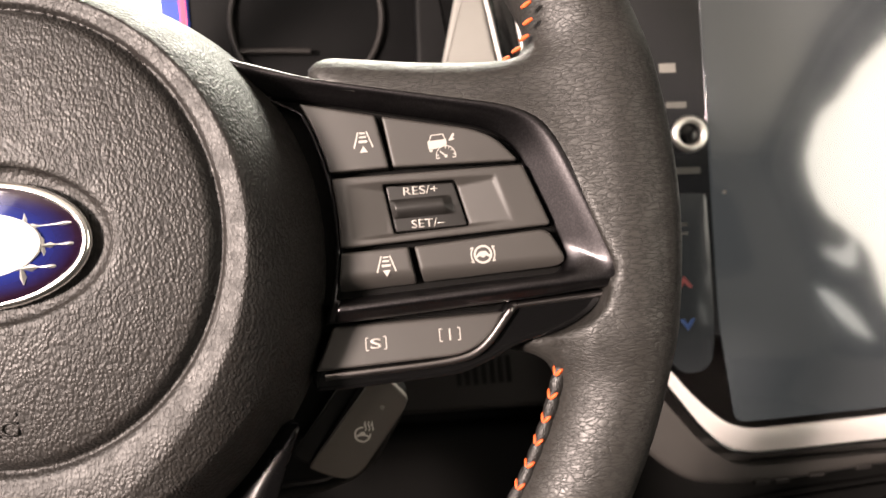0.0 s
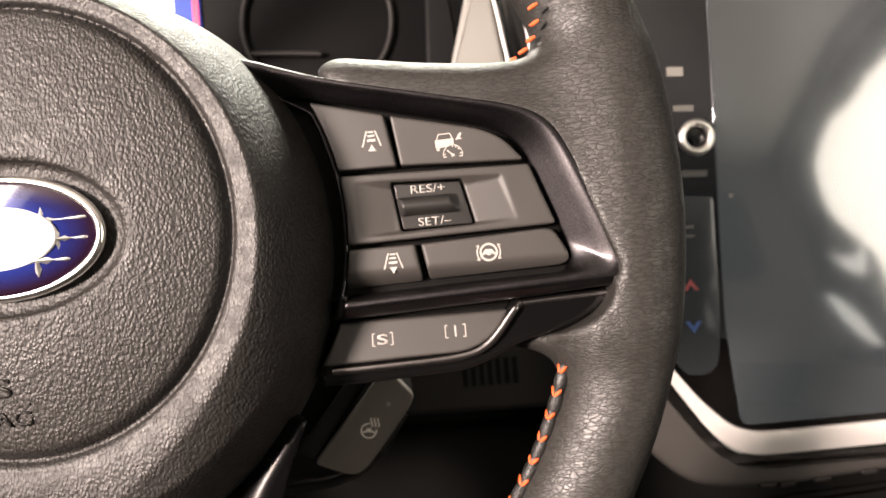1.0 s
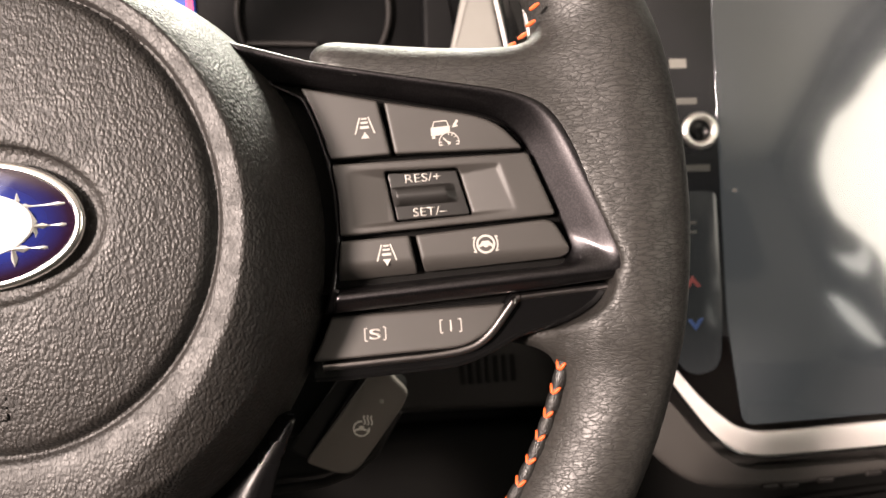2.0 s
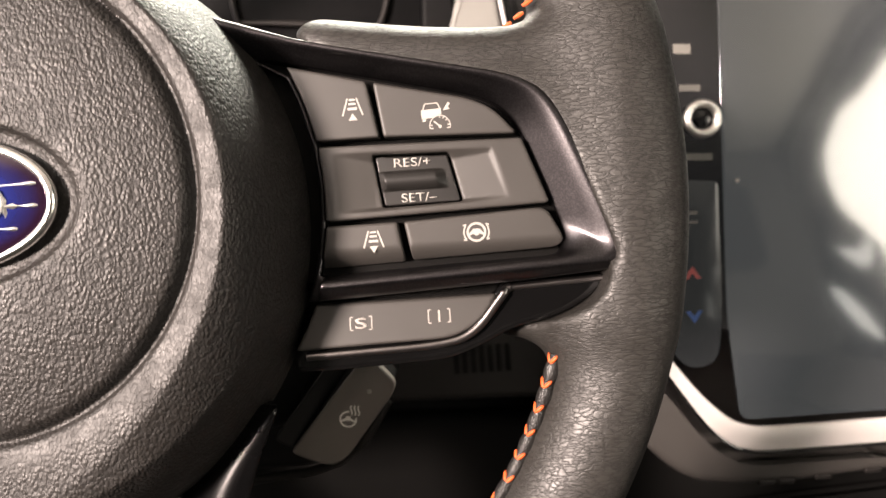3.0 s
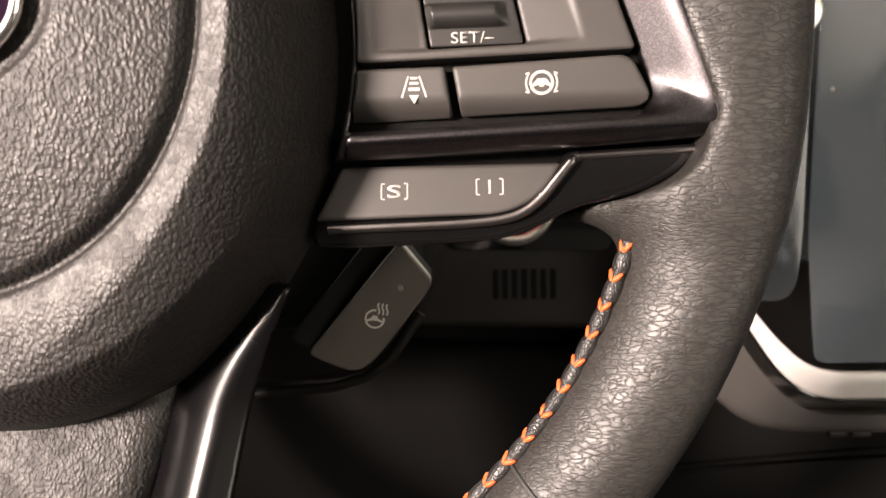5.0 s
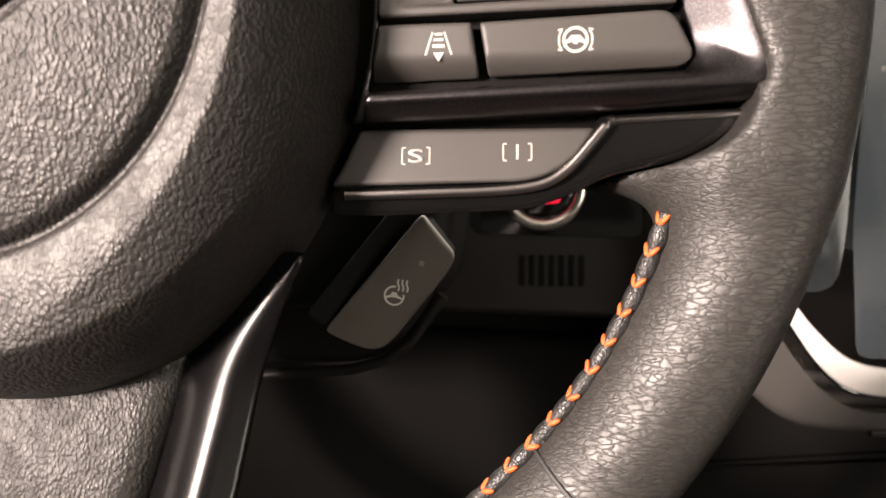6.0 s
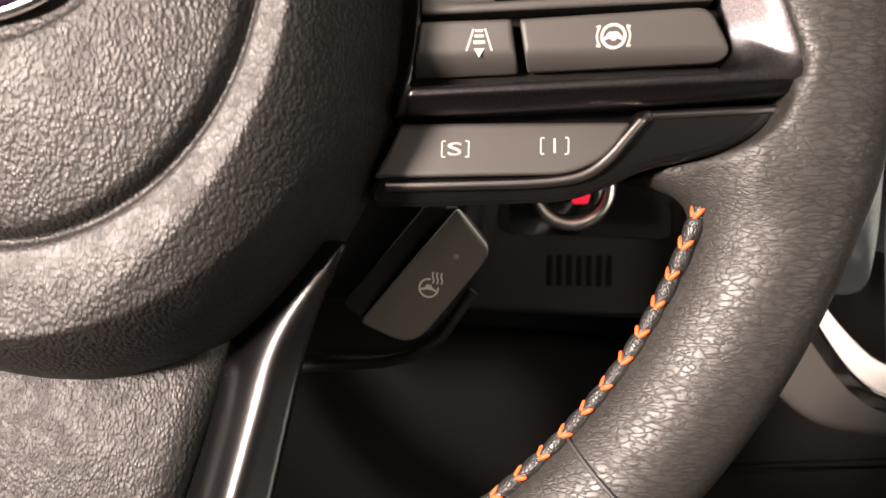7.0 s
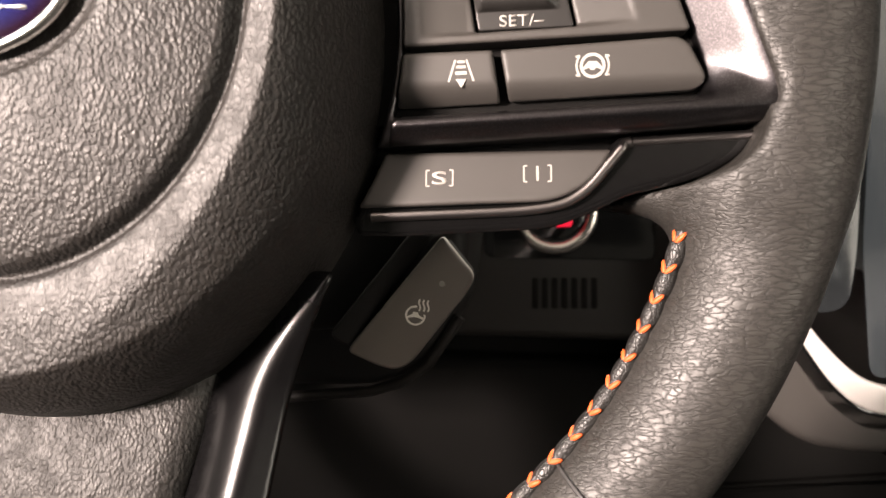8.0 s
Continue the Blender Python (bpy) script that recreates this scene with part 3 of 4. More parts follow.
def stitch_mesh(mirror):
    """One V of thread: two short plump strands that meet in a point. Metres; x along the seam, z out of the leather."""
    verts, faces = [], []
    for side in (1, -1):
        a, b = np.array((1.5, 0.05 * side, 0.1)), np.array((-1.2, 1.75 * side, -0.05 if side > 0 else -0.5))
        if side == mirror:
            b = np.array((-0.7, 1.7 * side, -0.5))
        d = (b - a) / np.linalg.norm(b - a)
        x = np.cross(d, (0, 0, 1.0))
        x /= np.linalg.norm(x)
        y = np.cross(x, d)
        k0 = len(verts)
        rows = [(0.0, 0.34), (0.12, 0.52), (0.4, 0.64), (0.75, 0.57), (0.95, 0.36), (1.03, 0.1)]
        for s, r in rows:
            for k in range(8):
                g = 2 * math.pi * k / 8
                verts.append((a + (b - a) * s + r * (math.cos(g) * x + math.sin(g) * y)) / 1000)
        for i in range(len(rows) - 1):
            for k in range(8):
                m = (k + 1) % 8
                faces.append((k0 + i * 8 + k, k0 + i * 8 + m, k0 + i * 8 + 8 + m, k0 + i * 8 + 8 + k))
        faces += [tuple(range(k0 + 7, k0 - 1, -1)), tuple(range(k0 + len(rows) * 8 - 8, k0 + len(rows) * 8))]
    data = bpy.data.meshes.new("stitch")
    data.from_pydata([tuple(v) for v in verts], [], faces)
    data.polygons.foreach_set("use_smooth", [True] * len(data.polygons))
    data.materials.append(THREAD)
    return data


STITCHES = [stitch_mesh(0), stitch_mesh(-1)]
for k, (p, d, a) in enumerate(stitch_sites):
    d = d / np.linalg.norm(d)
    out = rim_point(math.degrees(a), 45)[1]
    out = out - d * (out @ d)
    out /= np.linalg.norm(out)
    side = np.cross(out, d)
    ob = new("stitch", STITCHES[k % 9 == 4])
    x, y, z = [Vector((q[0], -q[2], q[1])) for q in (d, side, out)]
    rot = Matrix((x, y, z)).transposed().to_4x4()
    ob.parent = wheel
    ob.matrix_basis = Matrix.Translation(at_mm(*(p + out * 1.45))) @ rot @ pose(0, 0, 0, random.uniform(-8, 8), random.uniform(-6, 6), random.uniform(-9, 9))

# short single strands where the seam runs out onto the spoke
for x, y, z in UPPER:
    a, d = np.array((x - 1.3, y - 0.5, z - 1.0)), np.array((2.6, 1.1, 1.2))
    tube("stitch", [a + d * s for s in np.linspace(0, 1, 7)], 0.68, THREAD, wheel, sides=8, taper=lambda s: 0.55 + 0.45 * math.sin(math.pi * min(max(s, 0.08), 0.92)))

# a sewn joint across the rim
joint = [rim_point(-40.8 - 0.004 * g, g, 0.1)[0] for g in np.linspace(20, 165, 60)]
tube("joint_seam", joint, 0.6, DARKTHREAD, wheel, "dark sewn joint across the leather", sides=6, taper=lambda s: 0.75 + 0.35 * abs(math.sin(s * 70)))


# Hub: the airbag cover with its grooved ring.
PROFILE = np.array([(-20, 32.6), (0, 33.4), (20, 32.6), (40, 30.3), (47, 29.0), (51.6, 28.0), (53.6, 27.3), (54.7, 26.1), (55.4, 24.9), (56.0, 24.4), (56.6, 24.8), (57.2, 25.8), (57.7, 26.2), (59.5, 26.6),
                    (61.2, 27.05), (62.6, 27.4), (63.05, 27.45), (63.5, 27.15), (64.3, 26.4), (66.5, 23.9), (69.0, 20.2), (71.5, 15.6), (73.8, 9.6), (75.6, 2.6), (76.8, -6), (77.4, -14)])


def spline(table):
    """A smooth curve through (x, y) rows, as dense rows for interpolation."""
    x, y = table.T
    m = np.gradient(y, x)
    xs, ys = [], []
    for i in range(len(x) - 1):
        h = x[i + 1] - x[i]
        for s in np.linspace(0, 1, 16, endpoint=False):
            xs.append(x[i] + s * h)
            ys.append((1 + 2 * s) * (1 - s) ** 2 * y[i] + s * (1 - s) ** 2 * h * m[i] + s * s * (3 - 2 * s) * y[i + 1] + s * s * (s - 1) * h * m[i + 1])
    return np.array(xs + [x[-1]]), np.array(ys + [y[-1]])


HUB_X, HUB_Y = spline(PROFILE)
HUB_SLOPE = np.gradient(HUB_Y, HUB_X)


def hub_shape(u, v, w):
    edge = np.clip((np.hypot(u, v) - 60) / 14, 0, 1)
    y = v - 3.5 + 6.0 * edge
    r = np.hypot(u, y / (1.045 + np.where(y < 0, 0.09, -0.025) * edge))
    f = (w - np.interp(r, HUB_X, HUB_Y)) / np.sqrt(1 + np.interp(r, HUB_X, HUB_SLOPE) ** 2)
    f = smax(f, r - 77.2, 1.0)
    f = smax(f, -(w + 16), 1.0)
    # shallow dish round the badge
    e = np.hypot((u + 0.5) / 31.5, (v - 1.6) / 19.5)
    return smax(f, -smax((1 - e) * -14, 29.3 - w - 1.2 * np.clip(1 - e, 0, 1), 2.0), 1.6)


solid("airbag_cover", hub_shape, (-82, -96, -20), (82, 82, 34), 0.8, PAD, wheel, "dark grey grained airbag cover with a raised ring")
BADGE = (-0.5, 1.6)


def oval(a, b, n=72, c=BADGE):
    return np.array([(c[0] + a * math.cos(2 * math.pi * k / n), c[1] + b * math.sin(2 * math.pi * k / n)) for k in range(n)])


def badge_height(u, v):
    return 34.2 - ((u - BADGE[0]) ** 2 + 1.6 * (v - BADGE[1]) ** 2) / 210


badge_2d = sd_poly(oval(25.6, 14.2))
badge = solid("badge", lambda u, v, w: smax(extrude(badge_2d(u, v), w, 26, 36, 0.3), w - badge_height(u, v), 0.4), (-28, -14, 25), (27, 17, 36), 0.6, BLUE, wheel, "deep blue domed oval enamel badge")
tube("badge_ring", [(u, v, 31.2) for u, v in oval(25.9, 14.5)], 1.25, CHROME, badge, "polished chrome ring", closed=True, sides=14)


def sparkle(c, r, thin=0.2):
    w = float(badge_height(*c)) - 0.25
    n = 16
    pts = []
    for k in range(n):
        g = 2 * math.pi * k / n
        q = abs(math.cos(2 * g))
        pts.append((c[0] + r * math.cos(g) * (q ** 2.2 * (1 - thin) + thin), c[1] + r * math.sin(g) * (q ** 2.2 * (1 - thin) + thin)))
    verts = [(c[0], c[1], w + 0.8)] + [(u, v, w) for u, v in pts]
    return mesh_part("badge_star", verts, [(0, 1 + k, 1 + (k + 1) % n) for k in range(n)] + [tuple(range(n, 0, -1))], STAR, badge, "polished chrome star", smooth=False)


# Large star and the dome's glare, painted as one white oval.
slab("badge_glare", oval(15.6, 7.9, 64, (-0.2, 1.5)), 28, 34.0, 0.5, GLARE, badge, "white oval for the large star and the dome's painted glare", crown=0.25)
for c, r in (((11.7, 5.2), 3.4), ((15.3, 0.4), 3.3), ((10.0, -4.6), 4.2)):
    sparkle(c, r)
for a, b in (((11.7, 5.1), (22.1, 5.4)), ((15.3, 0.4), (22.2, 0.4)), ((10.0, -4.5), (17.7, -4.7)), ((-16, -5.8), (10.0, -4.6))):
    tube("badge_bar", [(a[0] + (b[0] - a[0]) * s, a[1] + (b[1] - a[1]) * s, badge_height(a[0] + (b[0] - a[0]) * s, a[1] + (b[1] - a[1]) * s) - 0.1) for s in np.linspace(0, 1, 9)], 0.62, STAR, badge, "polished chrome bar", taper=lambda s: 0.95 - 0.55 * math.sin(math.pi * min(s * 1.15, 1)) if s < 0.99 else 0.5)
on_hub = lambda u, v: float(np.interp(math.hypot(u, (v - 3.5) / 1.045), HUB_X, HUB_Y))
lettering("raised_letters", "SRS", (-8.6, -35.4), 7.0, PAD, wheel, -0.1, 16.0, 0.5, tilt=on_hub, bold=0.08)
lettering("raised_letters", "AIRBAG", (-9.2, -43.4), 5.6, PAD, wheel, -0.1, 25.0, 0.5, tilt=on_hub, bold=0.06)
print_on("raised_line", [bar((-22, -39.6), (3.4, -39.8), 0.7)], -0.1, PAD, wheel, thick=0.5, tilt=on_hub)


# Lower spoke: grained cover between two gloss trims.
def lower_cover(u, v, w):
    side = np.abs(u) - (29.5 + 0.26 * (v + 110))
    top = -2.0 + 18.0 * (1 - np.exp(-np.maximum(-v - 80, 0) / 45.0)) - 0.004 * np.maximum(-v - 118, 0) ** 2
    f = smax(smax(side, w - top - 0.003 * (30 ** 2 - u * u) * 0.6, 9.0), -(w + 9), 2.0)
    f = smax(f, np.hypot(u, v) - 150, 2.0)
    return smax(f, v + 62, 2.0)


solid("lower_spoke_cover", lower_cover, (-50, -156, -20), (50, -58, 18), 1.4, PAD, wheel, "dark grey grained lower spoke cover")


def lower_trim(sign):
    def f(u, v, w):
        u = u * sign
        near = 146.0 / np.maximum(150.0 - w, 90.0)
        u, v = 110 + (u - 110) * near, -45 + (v + 45) * near
        w = w - 0.15 * (np.hypot(v + 86, 10) - v - 86)
        left = (28.0 + 0.268 * (v + 110)) - u
        right = u - (46.2 + 0.235 * (v + 126) + 0.0038 * np.maximum(v + 88, 0) ** 2)
        crest = 36.5 + 0.30 * (v + 113) + 0.0112 * np.maximum(v + 86, 0) ** 2
        rise, fall = -7.0 + 1.15 * (u - crest + 9.0), 4.0 - 0.34 * (u - crest)
        g = smax(smax(left, right, 1.5), smax(w - rise, w - fall, 8.0) * 0.75, 1.2)
        g = smax(g, -(w + 11), 1.0)
        g = smax(g, np.hypot(u, v) - 150, 2.0)
        return smax(g, v + 55, 2.0)
    return f


solid("lower_spoke_trim", lower_trim(1), (8, -156, -14), (78, -36, 32), 0.8, SPOKETRIM, wheel, "gloss black lower spoke trim")
solid("lower_spoke_trim", lower_trim(-1), (-78, -156, -14), (-8, -36, 32), 1.1, SPOKETRIM, wheel, "gloss black lower spoke trim")

# Switch panel: frame with a deep tapered pocket.
out_2d, top_2d, low_2d = sd_poly(TRIM_OUT), sd_poly(POCKET_TOP), sd_poly(POCKET_LOW)


def frame_shape(u, v, w):
    s = np.clip((w + 2.2) / 6.8, 0, 1)
    d = low_2d(u, v) * (1 - s) + top_2d(u, v) * s
    outer = extrude(out_2d(u, v), w, -24, 5.0, 2.4)
    end = np.hypot(u, v) + 9.0 * np.clip((v - 33) / 8, 0, 1)
    outer = smax(smax(outer, 80.2 - end, 0.6), np.minimum(w + 2.0, 83.0 - end) * 0.9, 0.8)
    ridge = -24.2 + 0.03 * (u - 83)
    outer = smax(outer, (w - 5.0 + 1.1 * np.maximum(ridge - v, 0)) * 0.67, 1.2)
    pocket = smax(smax(d, -(w + 7.5), 0.8), 81.7 - end, 0.5)
    return smax(outer, -pocket, 1.7 - 1.2 * np.clip((86 - end) / 4, 0, 1))


solid("switch_frame", frame_shape, (50, -32, -26), (164, 54, 7), 0.65, TRIM, wheel, "dark metallic switch surround")

# Plates added behind the caps; their black stands for shade in the gaps.
slab("hub_backing", round_poly([(58, 48), (94, 40), (94, -46), (58, -46)], 4), -34, -21, 1, NEARBLACK, wheel, "added black plate that keeps the switch gaps dark")
slab("pocket_shade_sheet", inset(POCKET_LOW, -1.5), -9, -5.6, 0.3, NEARBLACK, wheel, "added sheet, black for the shade in the switch pocket")
ROUND_END = 82.0

# Switch caps.
B1 = round_poly([(54, 39.6), (71, 36.4), (95.2, 30.2), (97.9, 14.9), (54, 15.0)], [0, 1, 0.8, 0.8, 0])
B2 = round_poly([(96.9, 29.8), (127, 22.8), (134.8, 13.5), (98.9, 14.9)], [0.8, 9, 1.2, 0.8])
B3 = round_poly([(54, 13.9), (135.8, 12.3), (142.3, -5.6), (54, -7.4)], [0, 1.2, 1.2, 0])
B4 = round_poly([(54, -8.2), (101.1, -8.0), (102.6, -18.9), (54, -20.2)], [0, 0.8, 0.8, 0])
B5 = round_poly([(102.7, -8.1), (141.2, -6.6), (145.8, -15.6), (143.6, -17.6), (104.5, -18.7)], [0.8, 3, 3, 2, 0.8])
caps = {}


def cap(name, poly, low, high, r, material, parent, label, step=0.5, roll=0.0):
    """A moulded cap with rounded edges; roll: how far its lower edge bends down."""
    d = sd_poly(poly)
    box = [poly[:, 0].min() - 1, poly[:, 1].min() - 1, low - 1], [poly[:, 0].max() + 1, poly[:, 1].max() + 1, high + 1]
    return solid(name, lambda u, v, w: np.maximum(extrude(smax(d(u, v), ROUND_END - np.hypot(u, v), 0.8), w, low, high, r),
                                                        (w - high + roll * np.maximum(-13.8 - v, 0) ** 2) * 0.8 - (0 if roll else 9)), box[0], box[1], step, material, parent, label)


caps["up"] = cap("switch_button", B1, -5, 0.6, 0.7, BUTTON, wheel, "satin black distance button")
caps["car"] = cap("switch_button", B2, -5, 0.6, 0.7, BUTTON, wheel, "satin black cruise control button")
caps["down"] = cap("switch_button", B4, -5, 0.4, 0.9, BUTTON, wheel, "satin black distance button", roll=0.15)
caps["hold"] = cap("switch_button", B5, -5, 0.4, 0.8, BUTTON, wheel, "satin black lane assist button", roll=0.15)
b3_2d, dish_2d = sd_poly(B3), sd_poly(round_poly([(84.6, 11.4), (127.6, 10.2), (132.0, -3.8), (85.4, -5.2)], 0.8))
hole_2d = sd_poly(round_poly([(95.4, 10.4), (116.2, 9.8), (119.2, -3.7), (97.4, -4.1)], 0.8))


def plate_shape(u, v, w):
    depth = 2.1 * np.clip(np.minimum((u - 84.6) / 11, (132 - u) / 18 + 0.02), 0, 1)
    roof = np.clip((11.4 - 0.028 * (u - 84.6) - v) / (0.6 + 1.0 * depth), 0, 1)
    down = depth * np.minimum(np.clip(-dish_2d(u, v) / 1.1, 0, 1), roof)
    f = np.maximum(extrude(smax(b3_2d(u, v), ROUND_END - np.hypot(u, v), 1.2), w, -9, 0.7, 0.6), (w - (0.7 - down)) * 0.8)
    return smax(f, -extrude(hole_2d(u, v), w, -6, 20, 0.2), 0.3)


caps["mid"] = solid("switch_plate", plate_shape, (53, -9, -10), (144, 15, 2), 0.55, BUTTON, wheel, "satin black dished switch plate")
tog_2d = sd_poly(round_poly([(96.2, 9.8), (115.6, 9.2), (118.5, -3.4), (98.0, -3.6)], 0.7))


def toggle_height(u, v):
    q = u - 0.18 * (3 - v)
    b = np.clip(np.minimum(np.minimum((q - 97.0) / 1.6, (115.0 - q) / 2.6), 1), 0, 1)
    ridge = np.clip(1 - ((v - 3.0) / 2.6) ** 2, 0, 1) ** 0.6
    return -0.7 - 0.10 * np.abs(v - 3.2) + 1.9 * ridge * b


def toggle_shape(u, v, w):
    return np.maximum(extrude(tog_2d(u, v), w, -6, 4, 0.4), (w - toggle_height(u, v)) * 0.7)


toggle = solid("toggle", toggle_shape, (94, -5, -7), (120, 11.5, 3), 0.35, TOGGLE, wheel, "smooth black rocker switch")
on_toggle = lambda u, v: float(toggle_height(np.float64(u), np.float64(v)))
lettering("writing", "RES/+", (106.1, 7.9), 3.4, PRINT, toggle, 0.0, 10.0, bold=0.02, label="white printed letters", tilt=on_toggle)
lettering("writing", "SET/\u2013", (107.4, -1.7), 3.4, PRINT, toggle, 0.0, 9.6, bold=0.02, label="white printed letters", tilt=on_toggle)

# Printed marks.
LANE = [bar((-1.2, 3.0), (-2.7, -1.6), 0.42), bar((1.2, 3.0), (2.7, -1.6), 0.42), bar((-0.8, 2.6), (0.8, 2.6), 0.5), bar((-1.0, 1.5), (1.0, 1.5), 0.55),
        bar((-1.25, 0.2), (1.25, 0.2), 0.7)]
print_on("icon", moved(LANE + [[(-1.15, -2.9), (1.15, -2.9), (0, -1.0)]], (91.1, 22.8)), 0.6, PRINT, caps["up"], "white printed mark")
print_on("icon", moved(LANE + [[(0, -3.0), (1.15, -1.1), (-1.15, -1.1)]], (94.3, -13.0)), 0.4, PRINT, caps["down"], "white printed mark")
CAR = [bar((-2.9, 3.3), (0.5, 3.4), 0.28), bar((-2.9, 3.3), (-3.5, 1.6), 0.3), bar((0.5, 3.4), (1.1, 1.8), 0.3),
       [(-4.0, 1.7), (1.4, 1.9), (1.4, 0.3), (0.5, 0.25), (-1.0, -0.4), (-2.0, -0.6), (-3.9, -0.6)], [(-3.7, -0.7), (-2.8, -0.7), (-2.8, -1.4), (-3.7, -1.4)],
       bar((3.6, 3.3), (2.9, 2.2), 0.7), [(1.9, 1.3), (3.8, 1.6), (2.7, 2.7)]]
CAR += arc((0.9, -2.7), 2.75, 0.26, -14, 194, 22)
CAR += [bar((0.9 + 2.7 * math.cos(radians(a)), -2.7 + 2.7 * math.sin(radians(a))), (0.9 + 2.0 * math.cos(radians(a)), -2.7 + 2.0 * math.sin(radians(a))), 0.28) for a in (5, 40, 65, 90, 175)]
CAR += [bar((0.9, -2.9), (-0.7, -1.4), 0.4), [(0.4, -2.9), (0.8, -2.4), (1.4, -2.7), (1.2, -3.3), (0.6, -3.4)], bar((2.7, -3.35), (3.7, -3.35), 0.3), bar((-1.9, -3.35), (-0.9, -3.35), 0.3)]
print_on("icon", moved(CAR, (113.4, 19.6)), 0.6, PRINT, caps["car"], "white printed mark")
ROUND = arc((0, 0), 2.35, 0.62, 0, 360, 36) + [[(-2.1, -0.5), (-0.9, 0.9), (0.9, 0.9), (2.1, -0.5), (1.9, -0.9), (0.7, -0.4), (0.4, -0.9), (-0.4, -0.9), (-0.7, -0.4), (-1.9, -0.9)]]
SIDES = arc((0, 0), 3.35, 0.42, -34, 34, 10) + arc((0, 0), 3.35, 0.42, 146, 214, 10)
SIDES += [bar((2.6, 2.1), (3.5, 1.9), 0.4), bar((2.6, -2.1), (3.5, -1.9), 0.4), bar((-2.6, 2.1), (-3.5, 1.9), 0.4), bar((-2.6, -2.1), (-3.5, -1.9), 0.4)]
print_on("icon", moved(ROUND + SIDES, (122.1, -12.2)), 0.4, PRINT, caps["hold"], "white printed mark")

# Lower pair of mode switches with its lip, toned bright as a highlight, and the panel beside it.
TAB = round_poly([(54, -29.2), (126.8, -29.4), (124.0, -34.2), (119.0, -38.4), (113.0, -40.6), (54, -41.8)], [0, 0.8, 3, 4, 4, 0])
HOUSING = round_poly([(64, -30.4), (124.5, -30.4), (128.4, -26.6), (157.2, -25.8), (154.4, -30.8), (145, -36.2), (130, -39.4), (122.5, -43.2), (113, -46.6), (80, -47.9), (70, -47.6)],
                     [0, 1, 1, 1.5, 4, 6, 4, 4, 4, 3, 1])
housing = cap("switch_housing", HOUSING, -24, -4.4, 1.2, GLOSS, wheel, "gloss black lower switch housing", 0.8)
# Added plate whose black colour gives the gap its shade.
slab("housing_gap_shade", round_poly([(70, -22), (131, -22), (128, -31.5), (70, -31.5)], 0.5), -19, -11, 0.3, NEARBLACK, housing, "added plate, black for the shade in the switch gap")
tab_2d = sd_poly(TAB)
tab_lean = lambda u, v: 0.22 * (-36.5 - v)
tab = solid("mode_switch", lambda u, v, w: extrude(smax(tab_2d(u, v), ROUND_END - np.hypot(u, v), 0.8), w - tab_lean(u, v), -9, -2.4, 0.8), (70, -43, -13), (128, -28, 0.5), 0.5, BUTTON, wheel, "satin black mode switch")
LIP = round_poly([(73.5, -43.3), (110, -42.4), (119.6, -40.2), (128.6, -29.2), (129.8, -28.0), (156.0, -26.9), (156.0, -26.0)], [0, 10, 8, 1.5, 1.5, 0, 0], 8)
LIP = [p for p in LIP if not (p[0] > 150 and p[1] > -26.5)]
tube("switch_lip", [(u, v, -3.2 - (1.2 if u > 129 else 0)) for u, v in LIP], 1.25, LIP_HIGHLIGHT, housing, "lip with its highlight put into the metal's tone", sides=10, taper=lambda s: 1.0 if s < 0.93 else 0.75)
for x, y, t in ((89.0, -35.0, "S"), (110.5, -34.4, "I")):
    if t == "S":
        lettering("writing", t, (x, y), 4.1, PRINT, tab, -2.4, 3.3, bold=0.06, label="white printed letter", tilt=tab_lean)
    else:
        print_on("writing", [bar((x, y + 1.6), (x, y - 1.6), 0.5)], -2.4, PRINT, tab, "white printed letter", tilt=tab_lean)
    marks = []
    for s in (-1, 1):
        marks += [bar((x + s * 2.2, y + 1.75), (x + s * 2.9, y + 1.75), 0.32), bar((x + s * 2.95, y + 1.75), (x + s * 2.95, y - 1.75), 0.32), bar((x + s * 2.2, y - 1.75), (x + s * 2.9, y - 1.75), 0.32)]
    print_on("icon", marks, -2.4, PRINT, tab, "white printed brackets", tilt=tab_lean)

# The steering column's cover with the wheel heater switch.
column = thing("steering_column", (20, -60, -110), "black plastic steering column cover behind the wheel", "steering column")
col_2d = sd_poly(round_poly([(-70, 40), (70, 40), (90, -30), (84, -79), (71, -97), (54, -106), (-56, -106), (-80, -80)], 12))
solid("column_cover", lambda u, v, w: extrude(col_2d(u, v), w, -200, -106, 7), (-86, -112, -202), (98, 46, -100), 3.0, DASH, column, "black grained plastic cover")
slab("switch_stem", round_poly([(-40, 0), (60, 0), (76, -48), (54, -78), (-40, -84)], 10), -110, -64, 6, DASH, column, "black cover behind the switch")
POD = round_poly([(85.4, -48.2), (94.0, -59.4), (92.4, -63.4), (74.4, -85.6), (69.0, -86.8), (57.0, -81.6), (57.8, -79.6)], [1.2, 2.4, 3, 5, 5, 2, 1.2])
pod_2d = sd_poly(POD)
lean = lambda u, v: 0.05 * (u - 76.5) + 0.16 * (v + 67.5)
on_pod = lambda u, v: lean(u, v) - 0.016 * ((u - 75.5) * 0.8 - (v + 67.5) * 0.6) ** 2
pod = solid("heater_switch", lambda u, v, w: extrude(pod_2d(u, v), w - lean(u, v) + 0.016 * ((u - 75.5) * 0.8 - (v + 67.5) * 0.6) ** 2, -47, -41.6, 0.7), (56, -89, -64), (96, -46, -36), 0.5, PODGREY, column, "satin black heated wheel switch")
